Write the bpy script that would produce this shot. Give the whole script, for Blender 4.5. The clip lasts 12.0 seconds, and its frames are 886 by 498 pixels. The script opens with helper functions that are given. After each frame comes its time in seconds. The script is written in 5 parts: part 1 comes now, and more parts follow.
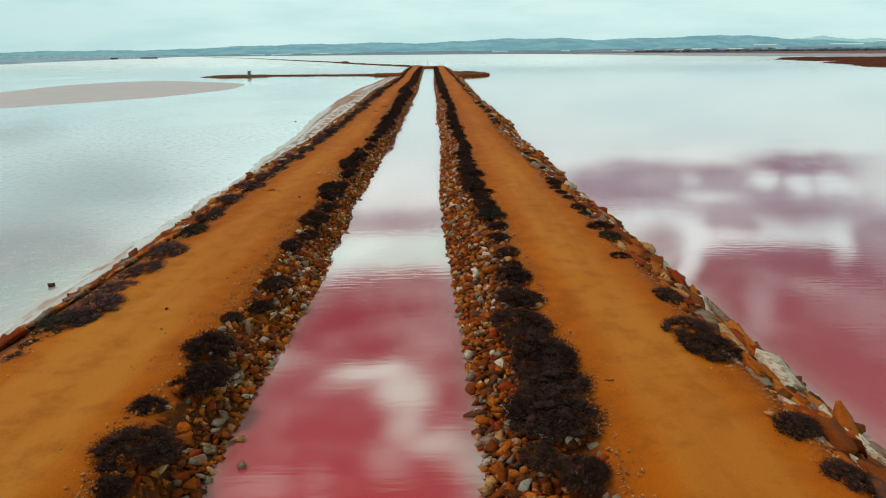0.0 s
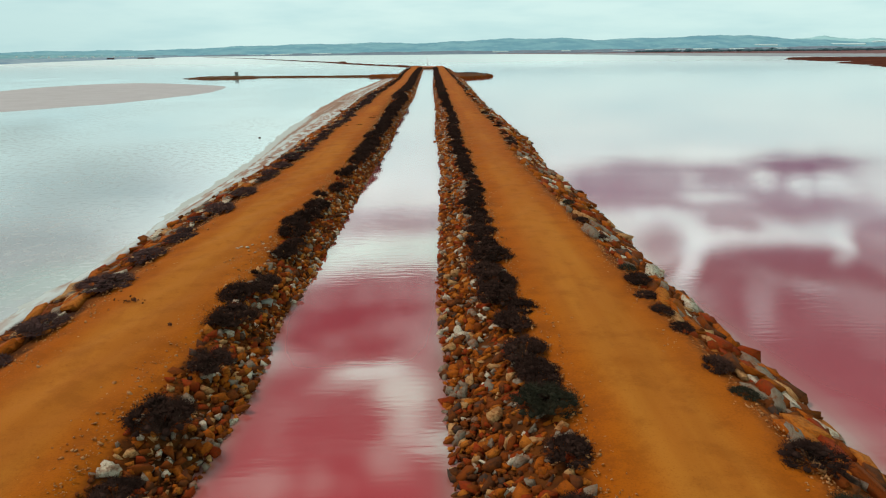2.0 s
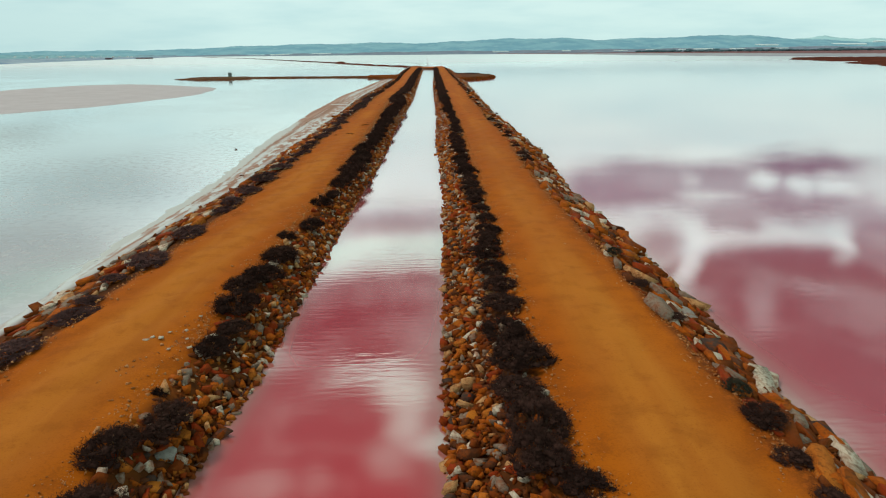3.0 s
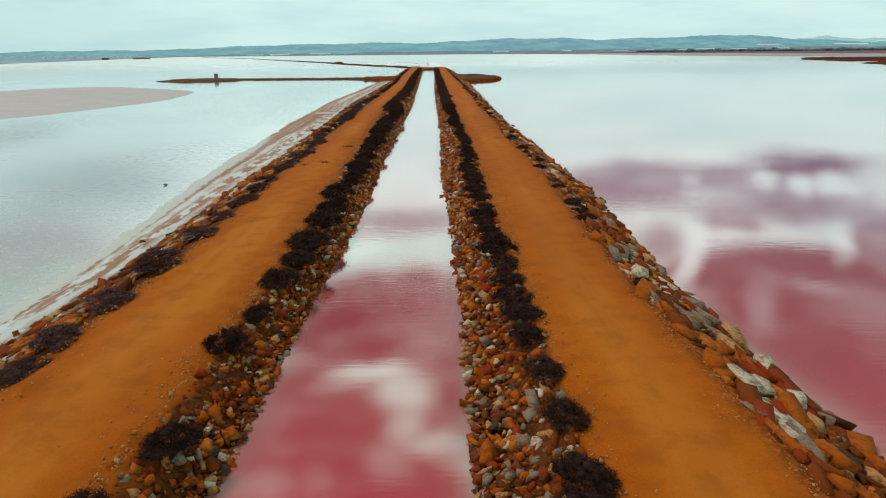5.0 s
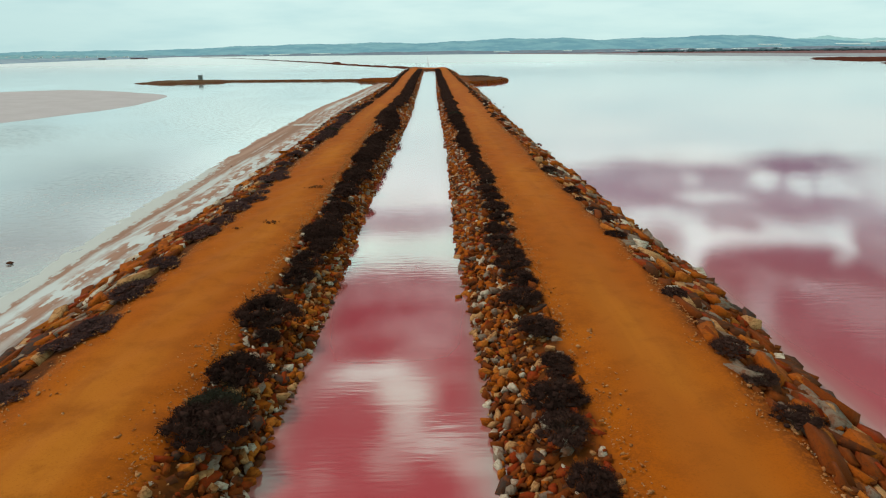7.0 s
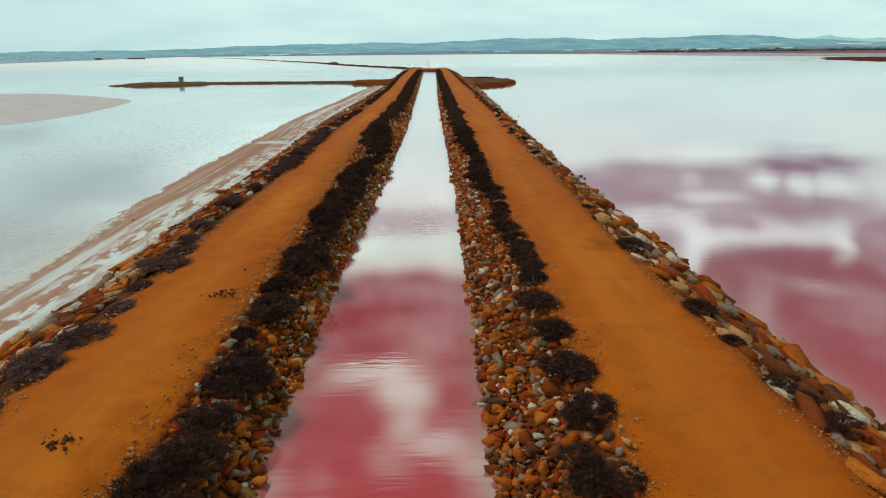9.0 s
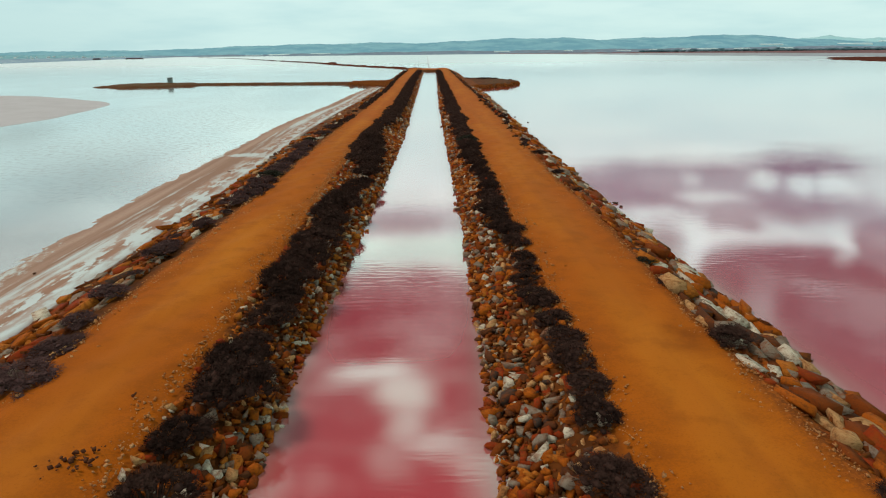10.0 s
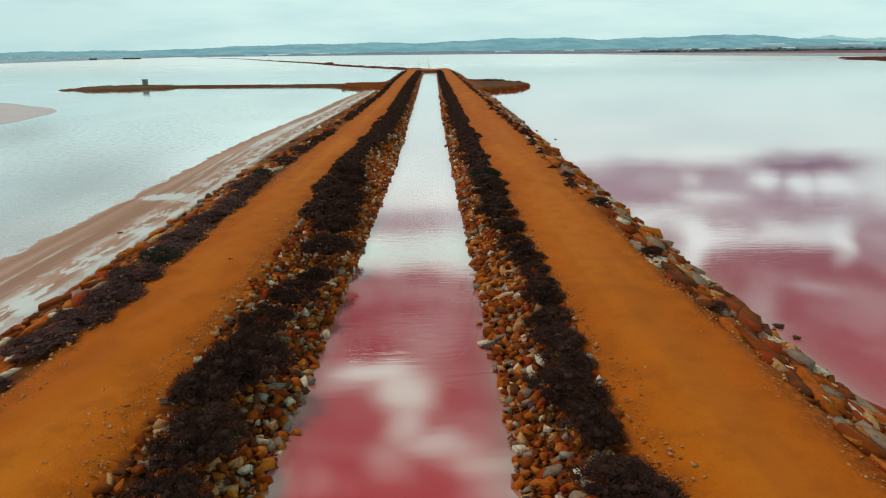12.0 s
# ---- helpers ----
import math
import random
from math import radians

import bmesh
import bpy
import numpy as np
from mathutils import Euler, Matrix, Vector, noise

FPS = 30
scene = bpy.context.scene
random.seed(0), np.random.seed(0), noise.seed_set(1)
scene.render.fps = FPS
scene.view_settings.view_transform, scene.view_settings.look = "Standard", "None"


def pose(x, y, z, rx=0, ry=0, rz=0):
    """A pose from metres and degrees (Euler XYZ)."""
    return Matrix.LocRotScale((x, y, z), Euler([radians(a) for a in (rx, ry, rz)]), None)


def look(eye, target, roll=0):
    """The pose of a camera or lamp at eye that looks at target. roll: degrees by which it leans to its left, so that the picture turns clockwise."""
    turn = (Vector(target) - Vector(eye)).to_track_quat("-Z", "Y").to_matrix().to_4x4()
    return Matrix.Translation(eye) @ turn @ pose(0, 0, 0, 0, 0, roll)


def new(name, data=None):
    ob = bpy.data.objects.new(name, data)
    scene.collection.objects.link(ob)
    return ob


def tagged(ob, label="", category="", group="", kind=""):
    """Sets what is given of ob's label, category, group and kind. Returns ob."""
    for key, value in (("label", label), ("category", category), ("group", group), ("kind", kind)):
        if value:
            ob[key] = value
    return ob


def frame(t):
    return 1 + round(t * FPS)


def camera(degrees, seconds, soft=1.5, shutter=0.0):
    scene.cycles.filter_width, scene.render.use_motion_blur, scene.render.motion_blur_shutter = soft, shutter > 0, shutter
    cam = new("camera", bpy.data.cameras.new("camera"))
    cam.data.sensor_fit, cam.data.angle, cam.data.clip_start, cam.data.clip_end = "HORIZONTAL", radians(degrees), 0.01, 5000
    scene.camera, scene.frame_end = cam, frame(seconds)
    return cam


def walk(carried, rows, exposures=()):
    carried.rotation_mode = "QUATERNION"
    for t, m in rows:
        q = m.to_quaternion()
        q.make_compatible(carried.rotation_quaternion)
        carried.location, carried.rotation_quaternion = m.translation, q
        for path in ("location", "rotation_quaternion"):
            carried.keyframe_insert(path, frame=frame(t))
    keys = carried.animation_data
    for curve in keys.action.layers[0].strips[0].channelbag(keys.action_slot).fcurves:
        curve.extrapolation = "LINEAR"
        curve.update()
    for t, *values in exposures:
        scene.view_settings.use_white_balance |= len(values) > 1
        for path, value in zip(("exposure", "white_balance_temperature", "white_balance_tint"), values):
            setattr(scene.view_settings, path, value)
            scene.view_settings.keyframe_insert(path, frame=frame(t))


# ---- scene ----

# ---------------------------------------------------------------- camera
LENS = 64.8
cam = camera(LENS, 12.0, soft=1.15)


# seconds, x, y, z: steady low flight along the canal, sinking gently
FLIGHT = [
    (0.0, 0.023, 2.105, 6.944), (1.5, 0.330, 13.472, 6.911), (3.0, 0.436, 24.851, 6.881), (4.5, 0.378, 36.221, 6.842),
    (6.0, 0.207, 47.573, 6.789), (7.5, 0.141, 58.919, 6.722), (9.0, 0.181, 70.253, 6.642), (10.5, 0.236, 81.576, 6.545),
    (12.0, 0.218, 92.886, 6.433),
]
walk(cam, [(t, pose(x, y, z, 90 - 15.677 + 0.001 * t, 0.483 + 0.0046 * t, -1.327 + 0.0038 * t)) for t, x, y, z in FLIGHT])

# ---------------------------------------------------------------- sky and sun
SUN_EL, SUN_AZ = 56.0, -70.0          # degrees; azimuth clockwise from +y
sun_data = bpy.data.lights.new("sun", "SUN")
sun_data.energy, sun_data.angle, sun_data.color = 1.85, radians(10), (1.0, 0.93, 0.83)
sun = new("sun", sun_data)
sun_way = Vector((math.sin(radians(SUN_AZ)) * math.cos(radians(SUN_EL)),
                  math.cos(radians(SUN_AZ)) * math.cos(radians(SUN_EL)), math.sin(radians(SUN_EL))))
sun.matrix_world = look(sun_way * 50, (0, 0, 0))


class Nodes:
    """A short hand for building node trees."""

    def __init__(self, tree):
        self.t = tree
        tree.nodes.clear()

    def plug(self, node, key, value):
        s = node.inputs[key]
        if isinstance(value, bpy.types.NodeSocket):
            self.t.links.new(value, s)
        else:
            s.default_value = value

    def m(self, op, a, b=0.0, c=0.0, clamp=False):
        n = self.t.nodes.new("ShaderNodeMath")
        n.operation, n.use_clamp = op, clamp
        for i, v in enumerate((a, b, c)):
            self.plug(n, i, v)
        return n.outputs[0]

    def ramp(self, v, lo, hi, a=0.0, b=1.0, smooth=True):
        n = self.t.nodes.new("ShaderNodeMapRange")
        n.interpolation_type = "SMOOTHSTEP" if smooth else "LINEAR"
        for i, x in enumerate((v, lo, hi, a, b)):
            self.plug(n, i, x)
        return n.outputs[0]

    def mix(self, f, a, b, how="MIX"):
        n = self.t.nodes.new("ShaderNodeMix")
        n.data_type, n.blend_type = "RGBA", how
        self.plug(n, 0, f)
        self.plug(n, 6, (*a, 1) if isinstance(a, tuple) and len(a) == 3 else a)
        self.plug(n, 7, (*b, 1) if isinstance(b, tuple) and len(b) == 3 else b)
        return n.outputs[2]

    def noise(self, vec, scale, detail=3.0, rough=0.55, distortion=0.0):
        n = self.t.nodes.new("ShaderNodeTexNoise")
        if vec is not None:
            self.plug(n, "Vector", vec)
        self.plug(n, "Scale", scale), self.plug(n, "Detail", detail), self.plug(n, "Roughness", rough), self.plug(n, "Distortion", distortion)
        return n.outputs[0]

    def stretch(self, vec, sx, sy, sz, ox=0.0):
        n = self.t.nodes.new("ShaderNodeMapping")
        self.plug(n, "Vector", vec)
        n.inputs["Scale"].default_value, n.inputs["Location"].default_value = (sx, sy, sz), (ox, 0, 0)
        return n.outputs[0]

    def attr(self, name):
        n = self.t.nodes.new("ShaderNodeAttribute")
        n.attribute_name = name
        return n.outputs["Fac"]

    def bump(self, height, strength, dist):
        n = self.t.nodes.new("ShaderNodeBump")
        self.plug(n, "Strength", strength), self.plug(n, "Distance", dist), self.plug(n, "Height", height)
        return n.outputs[0]


def build_sky():
    w = bpy.data.worlds.new("sky")
    scene.world = w
    w.use_nodes = True
    k = Nodes(w.node_tree)
    sky = k.t.nodes.new("ShaderNodeTexSky")
    sky.sky_type, sky.sun_disc = "NISHITA", False
    sky.sun_elevation, sky.sun_rotation = radians(SUN_EL), radians(SUN_AZ)
    co = k.t.nodes.new("ShaderNodeTexCoord").outputs["Generated"]
    # wind-drawn cloud edges: the direction is bent a little by noise
    sep = k.t.nodes.new("ShaderNodeSeparateXYZ")
    k.plug(sep, 0, co)
    bend = k.noise(k.stretch(co, 6, 6, 15), 1.0, 4.0)
    bend2 = k.noise(k.stretch(co, 8, 8, 18, 5.0), 1.0, 4.0)
    az = k.m("MULTIPLY", k.m("ARCTAN2", sep.outputs[0], sep.outputs[1]), 57.2958)
    el = k.m("MULTIPLY", k.m("ARCSINE", sep.outputs[2]), 57.2958)
    azb = k.m("ADD", az, k.m("MULTIPLY_ADD", bend, 5.0, -2.5))
    elb = k.m("ADD", el, k.m("MULTIPLY_ADD", bend2, 2.4, -1.2))

    def spots(rows):
        """Soft-edged ovals: azimuth, elevation, half width, half height, plain core, depth; the deepest counts."""
        top = None
        for a, e, ra, re, core, d in rows:
            u = k.m("DIVIDE", k.m("SUBTRACT", azb, a), ra)
            v = k.m("DIVIDE", k.m("SUBTRACT", elb, e), re)
            r = k.m("SQRT", k.m("MULTIPLY_ADD", u, u, k.m("MULTIPLY", v, v)))
            g = k.ramp(r, core, 1.15, d, 0.0)
            top = g if top is None else k.m("MAXIMUM", top, g)
        return top

    # thin places in the cloud deck, and heaps of cloud that float before them
    total = k.m("MAXIMUM", k.m("MAXIMUM", spots(GAPS_AHEAD), spots(GAPS_EAST)), spots(GAPS_WEST))
    high_heap, east_heap = spots(HEAPS_AHEAD), spots(HEAPS_EAST)
    total = k.m("MULTIPLY", total, k.m("SUBTRACT", 1.0, k.m("MAXIMUM", high_heap, east_heap)))
    # ragged veils drift across the thin places
    veil = k.noise(k.stretch(co, 6, 6, 22, 9.0), 1.0, 5.0, 0.6)
    total = k.m("MULTIPLY", total, k.ramp(veil, 0.34, 0.54, k.ramp(az, 13.0, 20.0, 0.74, 0.80), 1.0))
    # the rest of the sky: broken cloud of the same kind
    wide = k.noise(k.stretch(co, 2.2, 2.2, 5.0, 3.0), 1.0, 4.0)
    high = k.m("MULTIPLY", k.ramp(wide, 0.50, 0.68, 0.0, 0.85), k.ramp(el, 36.0, 50.0))
    gap = k.m("MAXIMUM", total, high, clamp=True)
    soft = k.noise(k.stretch(co, 5, 5, 28), 1.0, 4.0)
    cloud = k.mix(k.ramp(el, 0.0, 14.0), SKY_LOW, SKY_HIGH)
    cloud = k.mix(k.ramp(el, 19.0, 28.0), cloud, SKY_MID)
    cloud = k.mix(k.ramp(el, 36.0, 60.0), cloud, SKY_TOP)
    # and is a little bluer in the east
    cloud = k.mix(k.m("MULTIPLY", k.ramp(az, 14.0, 22.0), k.ramp(el, 8.0, 12.5)), cloud, k.mix(1.0, cloud, (0.90, 0.965, 0.975), "MULTIPLY"))
    # the deck thickens towards the west
    cloud = k.mix(k.ramp(az, -12.0, -30.0), cloud, k.mix(1.0, cloud, (0.865, 0.895, 0.915), "MULTIPLY"))
    cloud = k.mix(k.m("MULTIPLY", k.ramp(az, -12.0, -26.0), k.ramp(el, 8.0, 15.0)), cloud, k.mix(1.0, cloud, (0.97, 0.84, 0.83), "MULTIPLY"))
    cloud = k.mix(k.ramp(soft, 0.35, 0.7), cloud, k.mix(1.0, cloud, (0.84, 0.90, 0.93), "MULTIPLY"))
    heap = k.m("MULTIPLY", k.ramp(k.noise(k.stretch(co, 7, 7, 20, 2.0), 1.0, 4.0), 0.40, 0.62), k.ramp(el, 5.0, 14.0))
    cloud = k.mix(heap, cloud, k.mix(1.0, cloud, (1.24, 1.20, 1.20), "MULTIPLY"))
    cloud = k.mix(high_heap, cloud, k.mix(1.0, cloud, (1.42, 1.58, 1.58), "MULTIPLY"))
    cloud = k.mix(east_heap, cloud, k.mix(1.0, cloud, (1.16, 1.16, 1.16), "MULTIPLY"))
    # a brighter bank of cloud lies between the low and the high thin places
    bank = k.m("MULTIPLY", k.ramp(elb, 14.2, 15.4), k.ramp(elb, 16.4, 17.6, 1.0, 0.0))
    cloud = k.mix(k.m("MULTIPLY", bank, k.ramp(az, 18.0, 12.0)), cloud, k.mix(1.0, cloud, (0.98, 1.20, 1.10), "MULTIPLY"))
    tint = k.mix(k.ramp(el, 10.0, 17.0), (SKY_GAIN * 1.25, SKY_GAIN * 0.78, SKY_GAIN * 1.12), (SKY_GAIN * 1.2, SKY_GAIN * 0.62, SKY_GAIN * 0.50))
    tint = k.mix(k.ramp(az, -25.0, -18.0), (SKY_GAIN * 1.22, SKY_GAIN * 1.02, SKY_GAIN * 0.90), tint)
    clear = k.mix(1.0, sky.outputs[0], tint, "MULTIPLY")
    bg = k.t.nodes.new("ShaderNodeBackground")
    k.plug(bg, 0, k.mix(gap, cloud, clear))
    bg.inputs[1].default_value = 1.0
    out = k.t.nodes.new("ShaderNodeOutputWorld")
    k.t.links.new(bg.outputs[0], out.inputs[0])


SKY_GAIN = 0.03
SKY_MID = (0.64, 1.00, 0.86)
SKY_LOW, SKY_HIGH, SKY_TOP = (0.64, 0.86, 0.83), (0.865, 1.08, 1.03), (0.43, 0.37, 0.315)
GAPS_AHEAD = [
    (-1.9, 13.4, 9.9, 1.53, 0.3, 0.66), (-3.5, 21.3, 13.1, 4.20, 0.7, 1.0), (-6.5, 30.9, 21.1, 7.45, 0.78, 0.93),
    (3.4, 25.7, 5.6, 5.82, 0.5, 0.95),
]
GAPS_EAST = [
    (22.2, 10.3, 13.4, 2.40, 0.6, 0.78), (29.0, 8.3, 6.2, 1.37, 0.4, 0.95), (23.8, 12.5, 3.0, 1.20, 0.3, 0.75),
    (28.9, 11.1, 3.7, 0.82, 0.3, 0.65), (32.9, 10.8, 2.8, 1.41, 0.3, 0.6), (15.3, 10.5, 5.3, 2.32, 0.5, 0.78),
    (29.4, 19.1, 12.3, 5.29, 0.8, 0.92), (18.9, 14.9, 2.6, 2.03, 0.3, 0.6), (34.4, 26.2, 14.6, 8.98, 0.7, 0.9),
    (34.5, 13.6, 3.0, 4.0, 0.4, 0.75),
]
GAPS_WEST = [
    (-32.4, 14.4, 16.2, 5.78, 0.3, 0.52), (-25.5, 9.4, 12.3, 3.88, 0.1, 0.42), (-30.3, 5.4, 4.0, 1.15, 0.1, 0.4),
    (-30.2, 15.3, 1.3, 0.8, 0.0, 0.4),
]
HEAPS_AHEAD = [
    (-5.2, 25.4, 5.2, 0.98, 0.3, 0.95), (-7.7, 26.4, 5.5, 0.97, 0.1, 0.45), (-2.6, 27.2, 3.8, 2.31, 0.2, 0.82),
    (-2.4, 29.6, 2.8, 3.49, 0.1, 0.75), (0.8, 31.4, 5.5, 1.38, 0.2, 0.88), (4.5, 32.8, 5.2, 1.44, 0.2, 0.85),
    (-3.7, 32.5, 2.9, 2.33, 0.1, 0.5), (-0.5, 23.7, 3.3, 2.27, 0.1, 0.22), (6.1, 34.8, 4.8, 2.06, 0.2, 0.7),
    (-16.0, 33.4, 3.9, 1.81, 0.1, 0.45), (-10.8, 33.3, 2.5, 1.65, 0.1, 0.25),
]
HEAPS_EAST = [
    (25.9, 9.6, 1.8, 1.00, 0.2, 0.85), (29.0, 9.6, 2.1, 0.93, 0.2, 0.85), (31.1, 9.3, 2.1, 1.19, 0.2, 0.85),
    (22.2, 11.2, 3.3, 0.65, 0.2, 0.65), (20.6, 9.7, 1.0, 0.95, 0.1, 0.4), (33.1, 8.5, 2.0, 1.01, 0.1, 0.5),
    (21.8, 15.9, 1.3, 3.69, 0.2, 0.8), (27.1, 18.9, 1.7, 2.58, 0.1, 0.3), (31.9, 13.5, 1.4, 1.83, 0.2, 0.8),
    (30.4, 16.9, 3.4, 0.45, 0.1, 0.3), (34.1, 26.6, 4.4, 0.57, 0.1, 0.3),
]
build_sky()
scene.view_settings.exposure = 0.0


# ---------------------------------------------------------------- materials
def material(name):
    mat = bpy.data.materials.new(name)
    mat.use_nodes = True
    k = Nodes(mat.node_tree)
    out = k.t.nodes.new("ShaderNodeOutputMaterial")
    return mat, k, out


def surface(k, out, color, rough=0.9, normal=None, metal=0.0, spec=0.3):
    p = k.t.nodes.new("ShaderNodeBsdfPrincipled")
    k.plug(p, "Base Color", (*color, 1) if isinstance(color, tuple) and len(color) == 3 else color)
    k.plug(p, "Roughness", rough), k.plug(p, "Metallic", metal), k.plug(p, "Specular IOR Level", spec)
    if normal is not None:
        k.plug(p, "Normal", normal)
    k.t.links.new(p.outputs[0], out.inputs[0])
    return p


def place(k):
    return k.t.nodes.new("ShaderNodeNewGeometry").outputs["Position"]


def water_material(name, deep, shallow, patch, ripple=1.0, blur=0.06, foam=0.0, dull=0.0):
    """Still brine: a body colour under a mirror-like skin whose gloss grows towards grazing."""
    mat, k, out = material(name)
    pos = place(k)
    big = k.noise(k.stretch(pos, 0.05, 0.03, 0.05), 1.0, 4.0)
    body = k.mix(k.ramp(big, 0.35, 0.7), deep, patch)
    if foam:
        # flecks of salt scum gathered in loose fields
        fleck = k.noise(k.stretch(pos, 2.3, 2.3, 1.0), 1.0, 3.0, 0.65)
        field = k.noise(k.stretch(pos, 0.06, 0.035, 0.1, 7.0), 1.0, 2.0)
        scum = k.m("MULTIPLY", k.ramp(fleck, 0.50, 0.60, 0.0, foam), k.ramp(field, 0.36, 0.56))
        body = k.mix(scum, body, (0.42, 0.40, 0.39))
    edge = k.noise(k.stretch(pos, 1.1, 0.35, 1.0), 1.0, 4.0)
    murk = k.m("MULTIPLY", k.attr("shallow"), k.ramp(edge, 0.2, 0.75, 0.7, 1.0), clamp=True)
    body = k.mix(murk, body, shallow)
    fine = k.noise(k.stretch(pos, 1.1, 5.5, 1.0), 1.0, 2.0)
    calm = k.ramp(k.noise(k.stretch(pos, 0.10, 0.16, 1.0), 1.0, 2.0), 0.42, 0.66, 0.15, 1.0)
    nrm = k.bump(k.m("MULTIPLY", fine, calm), 1.0, 0.004 * ripple)
    # the open water far out is ruffled by wind
    apart = k.t.nodes.new("ShaderNodeSeparateXYZ")
    k.plug(apart, 0, pos)
    d = k.t.nodes.new("ShaderNodeBsdfDiffuse")
    k.plug(d, "Color", body)
    g = k.t.nodes.new("ShaderNodeBsdfGlossy")
    k.plug(g, "Roughness", k.ramp(apart.outputs[1], 140.0, 700.0, blur, 0.30)), k.plug(g, "Normal", nrm), k.plug(g, "Color", (1, 1, 1, 1))
    lw = k.t.nodes.new("ShaderNodeLayerWeight")
    k.plug(lw, "Blend", 0.5)
    fac = k.m("POWER", lw.outputs["Facing"], WATER_POWER)
    fac = k.m("MULTIPLY_ADD", fac, 0.96, 0.02)
    # silt and scum dull the skin of the shallows
    fac = k.m("MULTIPLY", fac, k.m("MULTIPLY_ADD", murk, -dull, 1.0))
    if foam:
        fac = k.m("MULTIPLY", fac, k.m("MULTIPLY_ADD", scum, -0.34, 1.0))
    mx = k.t.nodes.new("ShaderNodeMixShader")
    k.plug(mx, 0, fac)
    k.t.links.new(d.outputs[0], mx.inputs[1]), k.t.links.new(g.outputs[0], mx.inputs[2])
    k.t.links.new(mx.outputs[0], out.inputs[0])
    return mat


WATER_POWER = 1.95
M_PINK = water_material("pink_brine", (0.47, 0.034, 0.045), (0.30, 0.175, 0.155), (0.42, 0.050, 0.062), 0.75, 0.06, 0.0, 0.3)
M_LAKE = water_material("pink_lake_brine", (0.48, 0.036, 0.052), (0.42, 0.32, 0.28), (0.40, 0.052, 0.078), 0.7, 0.045, 0.0, 0.3)
M_PALE = water_material("pale_brine", (0.25, 0.232, 0.228), (0.50, 0.49, 0.475), (0.17, 0.160, 0.160), 0.8, 0.05, 0.8)


def ground_material():
    """Ochre sand on the paths, darker rubble soil with painted gap shade on the slopes, mud and salt crust on the
    shore.
    """
    mat, k, out = material("ochre_ground")
    pos = place(k)
    grain = k.noise(pos, 24.0, 5.0, 0.75)
    mid = k.noise(pos, 1.5, 6.0, 0.62)
    wide = k.noise(k.stretch(pos, 0.30, 0.10, 0.3), 1.0, 4.0)
    lane = k.noise(k.stretch(pos, 1.1, 0.05, 0.3, 4.0), 1.0, 3.0)
    sand = k.mix(k.ramp(wide, 0.32, 0.70), (0.345, 0.076, 0.0025), (0.425, 0.118, 0.005))
    along = k.t.nodes.new("ShaderNodeSeparateXYZ")
    k.plug(along, 0, pos)
    pale = k.m("MULTIPLY", k.ramp(along.outputs[1], 5.0, 95.0, 0.85, 0.15, False), k.ramp(k.attr("rim"), 0.0, 0.7, 1.0, 0.0))
    sand = k.mix(k.m("MULTIPLY", pale, k.ramp(wide, 0.25, 0.65, 0.5, 1.0)), sand, (0.405, 0.150, 0.022))
    sand = k.mix(k.ramp(lane, 0.45, 0.68, 0.0, 0.55), sand, (0.30, 0.078, 0.007))
    sand = k.mix(k.ramp(mid, 0.46, 0.70, 0.0, 0.42), sand, (0.21, 0.055, 0.005))
    sand = k.mix(k.ramp(grain, 0.52, 0.70, 0.0, 0.38), sand, (0.18, 0.050, 0.006))
    # cleaner, deeper orange towards the edges of the paths
    sand = k.mix(k.m("MULTIPLY", k.attr("rim"), 0.55), sand, (0.325, 0.072, 0.002))
    # darker orange patches here and there on the paths
    sand = k.mix(k.m("MULTIPLY", k.attr("dark_sand"), k.ramp(mid, 0.3, 0.6, 0.5, 1.0)), sand, (0.215, 0.050, 0.002))
    # slope soil, deepened to stand in for shade between the stones
    soil = k.mix(k.ramp(mid, 0.35, 0.65), (0.050, 0.015, 0.004), (0.125, 0.034, 0.005))
    soil = k.mix(k.ramp(grain, 0.5, 0.7, 0.0, 0.6), soil, (0.06, 0.022, 0.008))
    col = k.mix(k.ramp(k.m("ADD", k.attr("path"), k.m("MULTIPLY_ADD", mid, 0.7, -0.35)), 0.3, 0.75), soil, sand)
    # the low jetty and islet are of dark soil with a dull olive growth
    col = k.mix(k.m("MULTIPLY", k.attr("olive"), k.ramp(wide, 0.40, 0.62, 0.35, 1.0)), col, (0.095, 0.050, 0.020))
    # gravelly red shoulders
    rim = k.m("MULTIPLY", k.attr("rim"), k.ramp(k.m("ADD", k.m("MULTIPLY", grain, 0.5), k.m("MULTIPLY", mid, 0.5)), 0.42, 0.58), clamp=True)
    col = k.mix(k.m("MULTIPLY", rim, 0.55), col, (0.185, 0.043, 0.004))
    # coarse red grit beside the slabs
    pebble = k.noise(pos, 7.0, 4.0, 0.75)
    grit = k.m("ADD", k.attr("grit"), k.m("MULTIPLY_ADD", pebble, 1.6, -0.8))
    col = k.mix(k.m("MULTIPLY", k.ramp(grit, 0.40, 0.75), 0.75), col, k.mix(k.ramp(pebble, 0.42, 0.62), (0.085, 0.022, 0.005), (0.30, 0.072, 0.007)))
    # shore: tan mud with streaks of salt that run along the water
    lay = k.t.nodes.new("ShaderNodeCombineXYZ")
    cut = k.t.nodes.new("ShaderNodeSeparateXYZ")
    k.plug(cut, 0, pos)
    k.plug(lay, 0, k.attr("inshore")), k.plug(lay, 1, cut.outputs[1])
    streak = k.noise(k.stretch(lay.outputs[0], 1.3, 0.03, 1.0), 1.0, 5.0, 0.6, 0.2)
